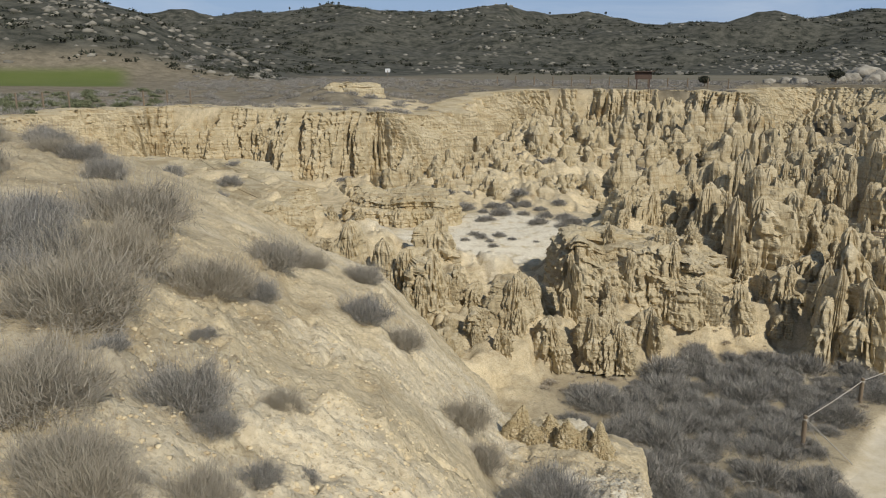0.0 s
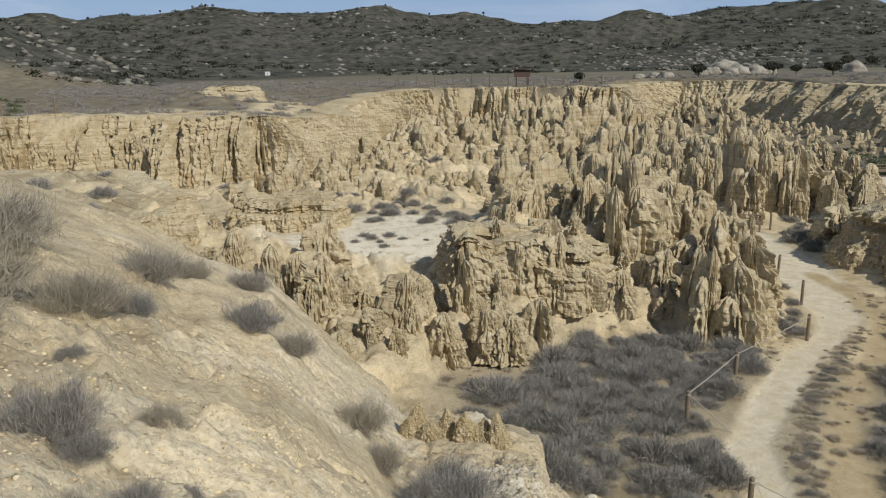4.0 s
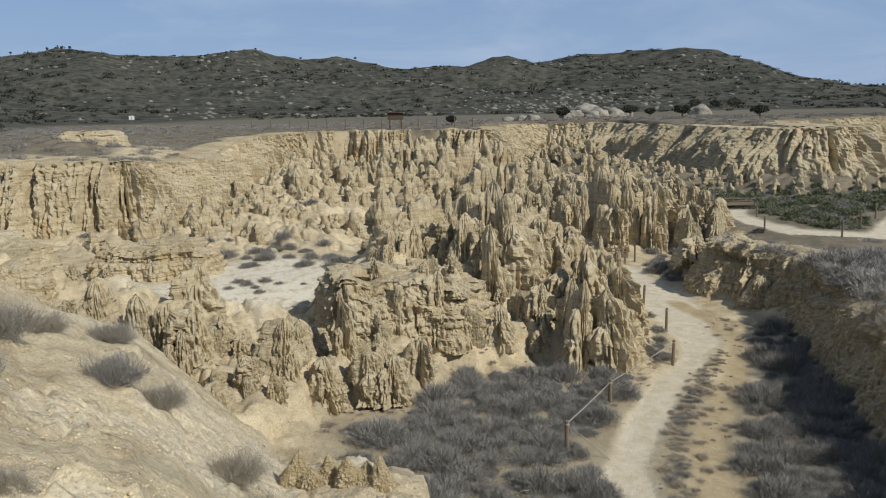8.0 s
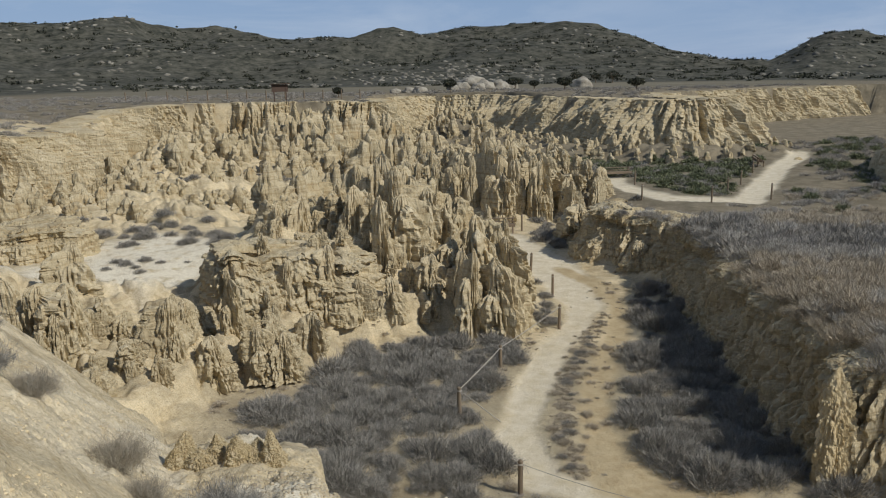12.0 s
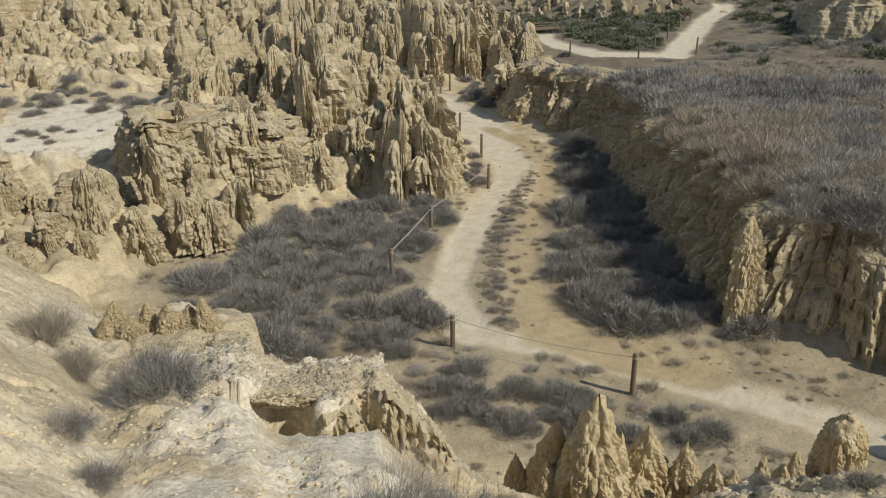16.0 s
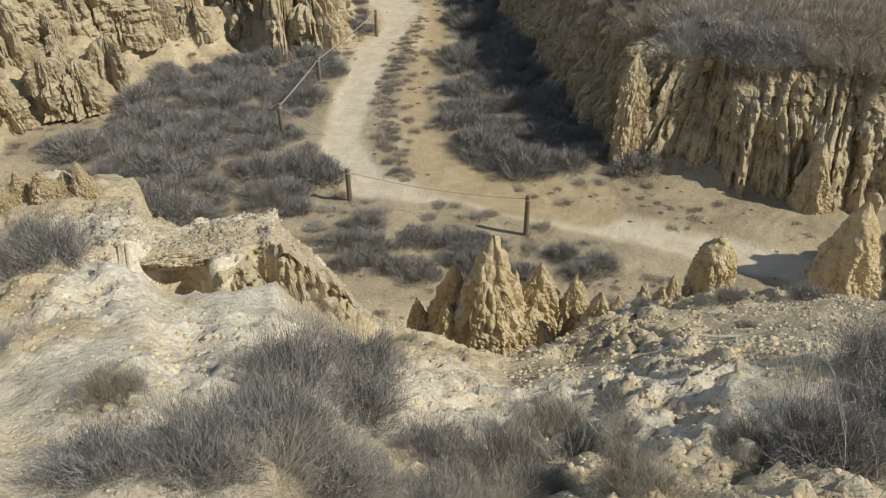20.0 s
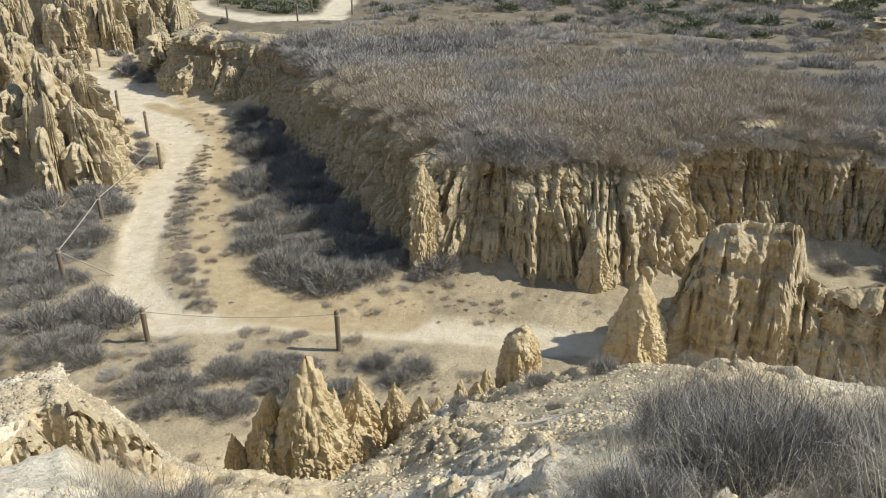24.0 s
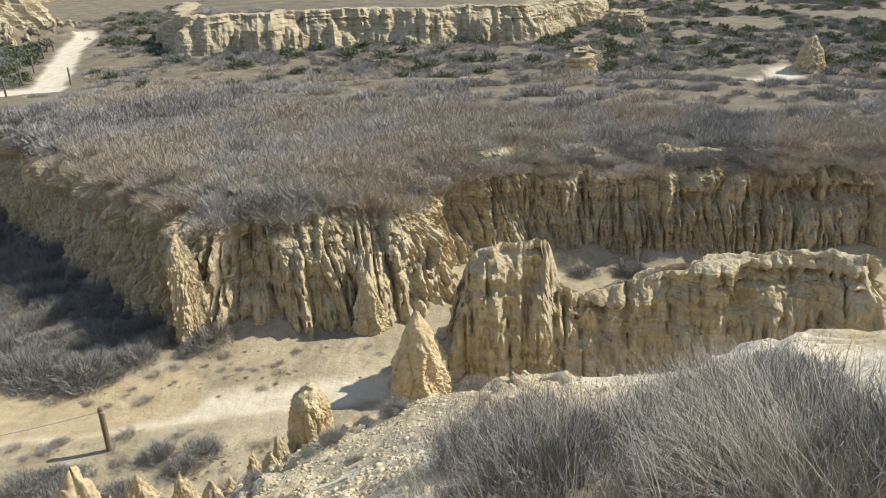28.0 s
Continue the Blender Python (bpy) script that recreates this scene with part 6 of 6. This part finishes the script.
def rope(a, b, sag, name="rope", radius=0.013):
    cu = bpy.data.curves.new(name, "CURVE")
    cu.dimensions, cu.bevel_depth, cu.bevel_resolution = "3D", radius, 1
    sp = cu.splines.new("POLY")
    sp.points.add(14)
    for k in range(15):
        u = k / 14
        p_ = a.lerp(b, u)
        sp.points[k].co = (p_.x, p_.y, p_.z - sag * 4 * u * (1 - u), 1)
    cu.materials.append(rope_mat)
    o = new(name, cu)
    return tagged(o, "grey rope strung between wooden posts", "rope", "ropes of the fence")


tops = [post(x, y, h, ln) for x, y, h, ln in ((10.6, 9.6, 1.0, (0, 0)), (8.4, 13.2, 0.82, (0, 0)), (9.1, 17.5, 0.85, (0.0, 0.02)), (12.0, 20.2, 0.75, (0, 0)), (15.9, 22.5, 0.95, (0.02, 0.0)), (18.2, 26.3, 1.0, (0, 0)), (19.2, 29.6, 1.1, (0.05, 0)), (21.0, 34.7, 1.2, (-0.12, 0.05)))]
rope(tops[0], tops[1], 0.12, radius=0.007)
rope(tops[1], tops[2], 0.12, radius=0.007)
rope(tops[2], tops[3], 0.03)
rope(tops[3], tops[4], 0.03)
rope(tops[2], Vector((9.9, 16.6, zat(9.9, 16.6) + 0.02)), 0.0)
for x, y in ((24.6, 39.0), (37.4, 43.8), (33.6, 38.6), (35.9, 34.8), (40.0, 33.8), (43.6, 39.6), (49.0, 43.4), (40.2, 37.6)):
    post(x, y, 1.05)


def bench(x, y, turn, width=2.2):
    e = tagged(new("wooden_bench"), "brown wooden plank bench on pale trodden ground", "bench", "benches")
    e.matrix_world = Matrix.LocRotScale((x, y, zat(x, y)), Euler((0, 0, turn)), None)
    w = width / 2
    for sx in (-w + 0.15, w - 0.15):
        b = bmesh.new()
        bar(b, (sx, 0.25, -0.05), (sx, 0.33, 0.85), 0.09, 0.09)
        part("leg", b, wood, e)
        b = bmesh.new()
        bar(b, (sx, -0.2, -0.05), (sx, -0.2, 0.42), 0.09, 0.09)
        part("leg", b, wood, e)
    for k, (yy, zz) in enumerate(((-0.2, 0.45), (0.0, 0.45), (0.2, 0.45))):
        b = bmesh.new()
        bar(b, (-w, yy, zz), (w, yy, zz), 0.05, 0.17)
        part("seat_plank", b, wood, e)
    for zz in (0.63, 0.82):
        b = bmesh.new()
        bar(b, (-w, 0.27, zz), (w, 0.27, zz), 0.14, 0.05)
        part("back_plank", b, wood, e)


bench(22.9, 39.5, -0.5, 2.6)
bench(39.0, 48.0, -0.3, 2.6)
bench(52.8, 46.2, 0.9, 2.4)


def sign(x, y):
    e = tagged(new("information_sign"), "dark brown information board on two posts at the rim", "sign")
    e.location = (x, y, zat(x, y))
    for sx in (-0.7, 0.7):
        b = bmesh.new()
        bar(b, (sx, 0, -0.1), (sx, 0, 1.9), 0.12, 0.12)
        part("leg", b, rust, e)
    b = bmesh.new()
    bar(b, (-0.95, 0, 1.5), (0.95, 0, 1.5), 0.06, 0.8)
    part("board", b, rust, e)
    b = bmesh.new()
    bar(b, (-1.15, 0, 1.98), (1.15, 0, 1.98), 0.7, 0.08)
    part("roof", b, rust, e, "small dark roof")


sign(22.6, 82.5 + 5.2)
for k in range(15):                     # far fence along the rim
    az = radians(4.0 + 1.35 * k)
    r = 97 - 0.3 * k
    x, y = r * math.sin(az), r * math.cos(az)
    b = bmesh.new()
    rod(b, (0, 0, -0.2), (0, 0, 1.15), 0.08, 0.075, 8)
    e = tagged(new("fence_post"), "grey wooden fence post on the plain", "fence post", "posts of the far fence")
    e.location = (x, y, zat(x, y))
    part("shaft", b, wood, e)
for k in range(9):
    az = radians(-30.5 + 1.55 * k)
    r = 62 + 0.8 * k
    x, y = r * math.sin(az), r * math.cos(az)
    b = bmesh.new()
    rod(b, (0, 0, -0.2), (0, 0, 1.3), 0.07, 0.065, 8)
    e = tagged(new("fence_post"), "grey wooden fence post on the plain", "fence post", "posts of the far fence")
    e.location = (x, y, zat(x, y))
    part("shaft", b, wood, e)


cliff("pale_ledge", [(-12.0, 72), (-9.5, 71.2), (-6.5, 71.4), (-5.2, 73), (-8, 76)], 1, 6.4, 8.0, 0.2, 14, 0.4, "low pale limestone ledge on the plain", closed=True, grit=0.4, lobes=0.3, flutes=0.2, ledges=0.1, seed=261, lip=0.8, cat="rock")
e = tagged(new("road_sign"), "small white road sign on a thin post", "sign")
e.location = (-13.5, 190, zat(-13.5, 190))
b = bmesh.new()
rod(b, (0, 0, -0.2), (0, 0, 2.2), 0.06, 0.06, 8)
part("post", b, wood, e)
white, n, l, p = material("white_board")
l.new(mix_node(n, l, noise_node(n, l, 3.0), (0.6, 0.6, 0.58), (0.75, 0.75, 0.73)), p.inputs["Base Color"])
b = bmesh.new()
bar(b, (-0.6, 0, 2.0), (0.6, 0, 2.0), 0.04, 0.9)
part("board", b, white, e)


# ---------------------------------------------------------------- boulders and trees on the plain
def boulder(x, y, s, seed, label="pale weathered boulder on the plain"):
    r_ = random.Random(seed)
    b = bmesh.new()
    bmesh.ops.create_icosphere(b, subdivisions=3, radius=0.5)
    for v_ in b.verts:
        d = v_.co.normalized()
        v_.co = d * (0.5 + 0.22 * noise.noise(d * 1.4 + Vector((seed, 0, 0))) + 0.06 * noise.noise(d * 4)) * s
        v_.co.z *= 0.62
    me = bpy.data.meshes.new("boulder")
    b.to_mesh(me)
    b.free()
    for f_ in me.polygons:
        f_.use_smooth = True
    me.materials.append(stone_rock)
    o = tagged(new("boulder", me), label, "boulder", "boulders on the plain")
    o.location = (x, y, zat(x, y) + 0.12 * s)
    return o


stone_rock, n, l, p = material("boulder_stone")
l.new(mix_node(n, l, rng_node(n, l, noise_node(n, l, 0.9, 6, 0.7), 0.35, 0.65), (0.24, 0.21, 0.165), (0.42, 0.385, 0.31)), p.inputs["Base Color"])
l.new(bump_node(n, l, noise_node(n, l, 1.6, 6, 0.7), 0.8, 0.3), p.inputs["Normal"])
p.inputs["Roughness"].default_value = 0.95
for k, (az, r, s) in enumerate(((28.6, 165, 6.5), (29.3, 163, 4.5), (27.6, 162, 4), (30.4, 166, 4.5), (31.2, 168, 3.5), (28.9, 158, 3), (27.0, 160, 2.5), (36.4, 190, 5), (23.8, 128, 2.0), (24.6, 127, 2.4), (22.8, 127, 1.8))):
    boulder(r * math.sin(radians(az)), r * math.cos(radians(az)), s, k)


def tree(x, y, h, w, seed):
    r_ = random.Random(seed)
    e = tagged(new("tree"), "low round dark evergreen tree on the plain", "tree", "trees on the plain")
    e.location = (x, y, zat(x, y))
    b = bmesh.new()
    rod(b, (0, 0, -0.2), (0.1, 0, 0.4 * h), 0.09 * h ** 0.7, 0.05 * h ** 0.7, 8)
    for k in range(5):
        a = k * 1.26 + r_.uniform(-0.3, 0.3)
        rod(b, (0.08, 0, 0.3 * h), (0.3 * w * math.cos(a), 0.3 * w * math.sin(a), 0.7 * h), 0.04 * h ** 0.7, 0.015 * h, 6)
    part("trunk", b, wood, e)
    verts, faces = [], []
    for _ in range(900):
        d = Vector((r_.gauss(0, 1), r_.gauss(0, 1), r_.gauss(0, 1))).normalized()
        lump = 0.75 + 0.35 * noise.noise(d * 2.2 + Vector((seed, 0, 0)))
        c = Vector((d.x * w * 0.5, d.y * w * 0.5, d.z * h * 0.36)) * lump * r_.uniform(0.55, 1.0) ** 0.5 + Vector((0, 0, 0.62 * h))
        s_ = 0.10 * w ** 0.5
        q = [Vector((r_.uniform(-1, 1), r_.uniform(-1, 1), r_.uniform(-1, 1))) * s_ for _ in range(3)]
        o = len(verts)
        verts += [c + v_ for v_ in q]
        faces.append((o, o + 1, o + 2))
    me = bpy.data.meshes.new("crown")
    me.from_pydata(verts, [], faces)
    me.materials.append(dark_green)
    c = new("crown", me)
    c.parent = e


for k, (az, r, h, w) in enumerate(((26.8, 126, 2.4, 3.0), (31.6, 150, 2.4, 4.0), (35.2, 128, 2.3, 3.4), (40.3, 125, 2.0, 3.4), (18.6, 99, 1.4, 1.6), (33.0, 152, 1.8, 2.5), (36.0, 300, 5, 6), (38.6, 310, 5, 7), (37.4, 305, 4.5, 5))):
    tree(r * math.sin(radians(az)), r * math.cos(radians(az)), h, w, 500 + k)
for k in range(16):                     # small trees on the skyline
    az = -20 + 2.1 * k + rng.uniform(-0.8, 0.8)
    tree(628 * math.sin(radians(az)), 628 * math.cos(radians(az)), rng.uniform(2, 3.4), rng.uniform(2, 3.4), 520 + k)
# a bleached stick on the slope
e = tagged(new("dead_stick"), "bleached bent dead stick lying on the slope", "stick")
b = bmesh.new()
pts = [Vector((5.35, 2.62, 0)), Vector((5.55, 2.48, 0)), Vector((5.75, 2.36, 0)), Vector((5.9, 2.2, 0))]
pts = [Vector((q.x, q.y, zat(q.x, q.y) + 0.05)) for q in pts]
for a, c in zip(pts, pts[1:]):
    rod(b, a, c, 0.016, 0.012, 8)
part("stem", b, rope_mat, e)
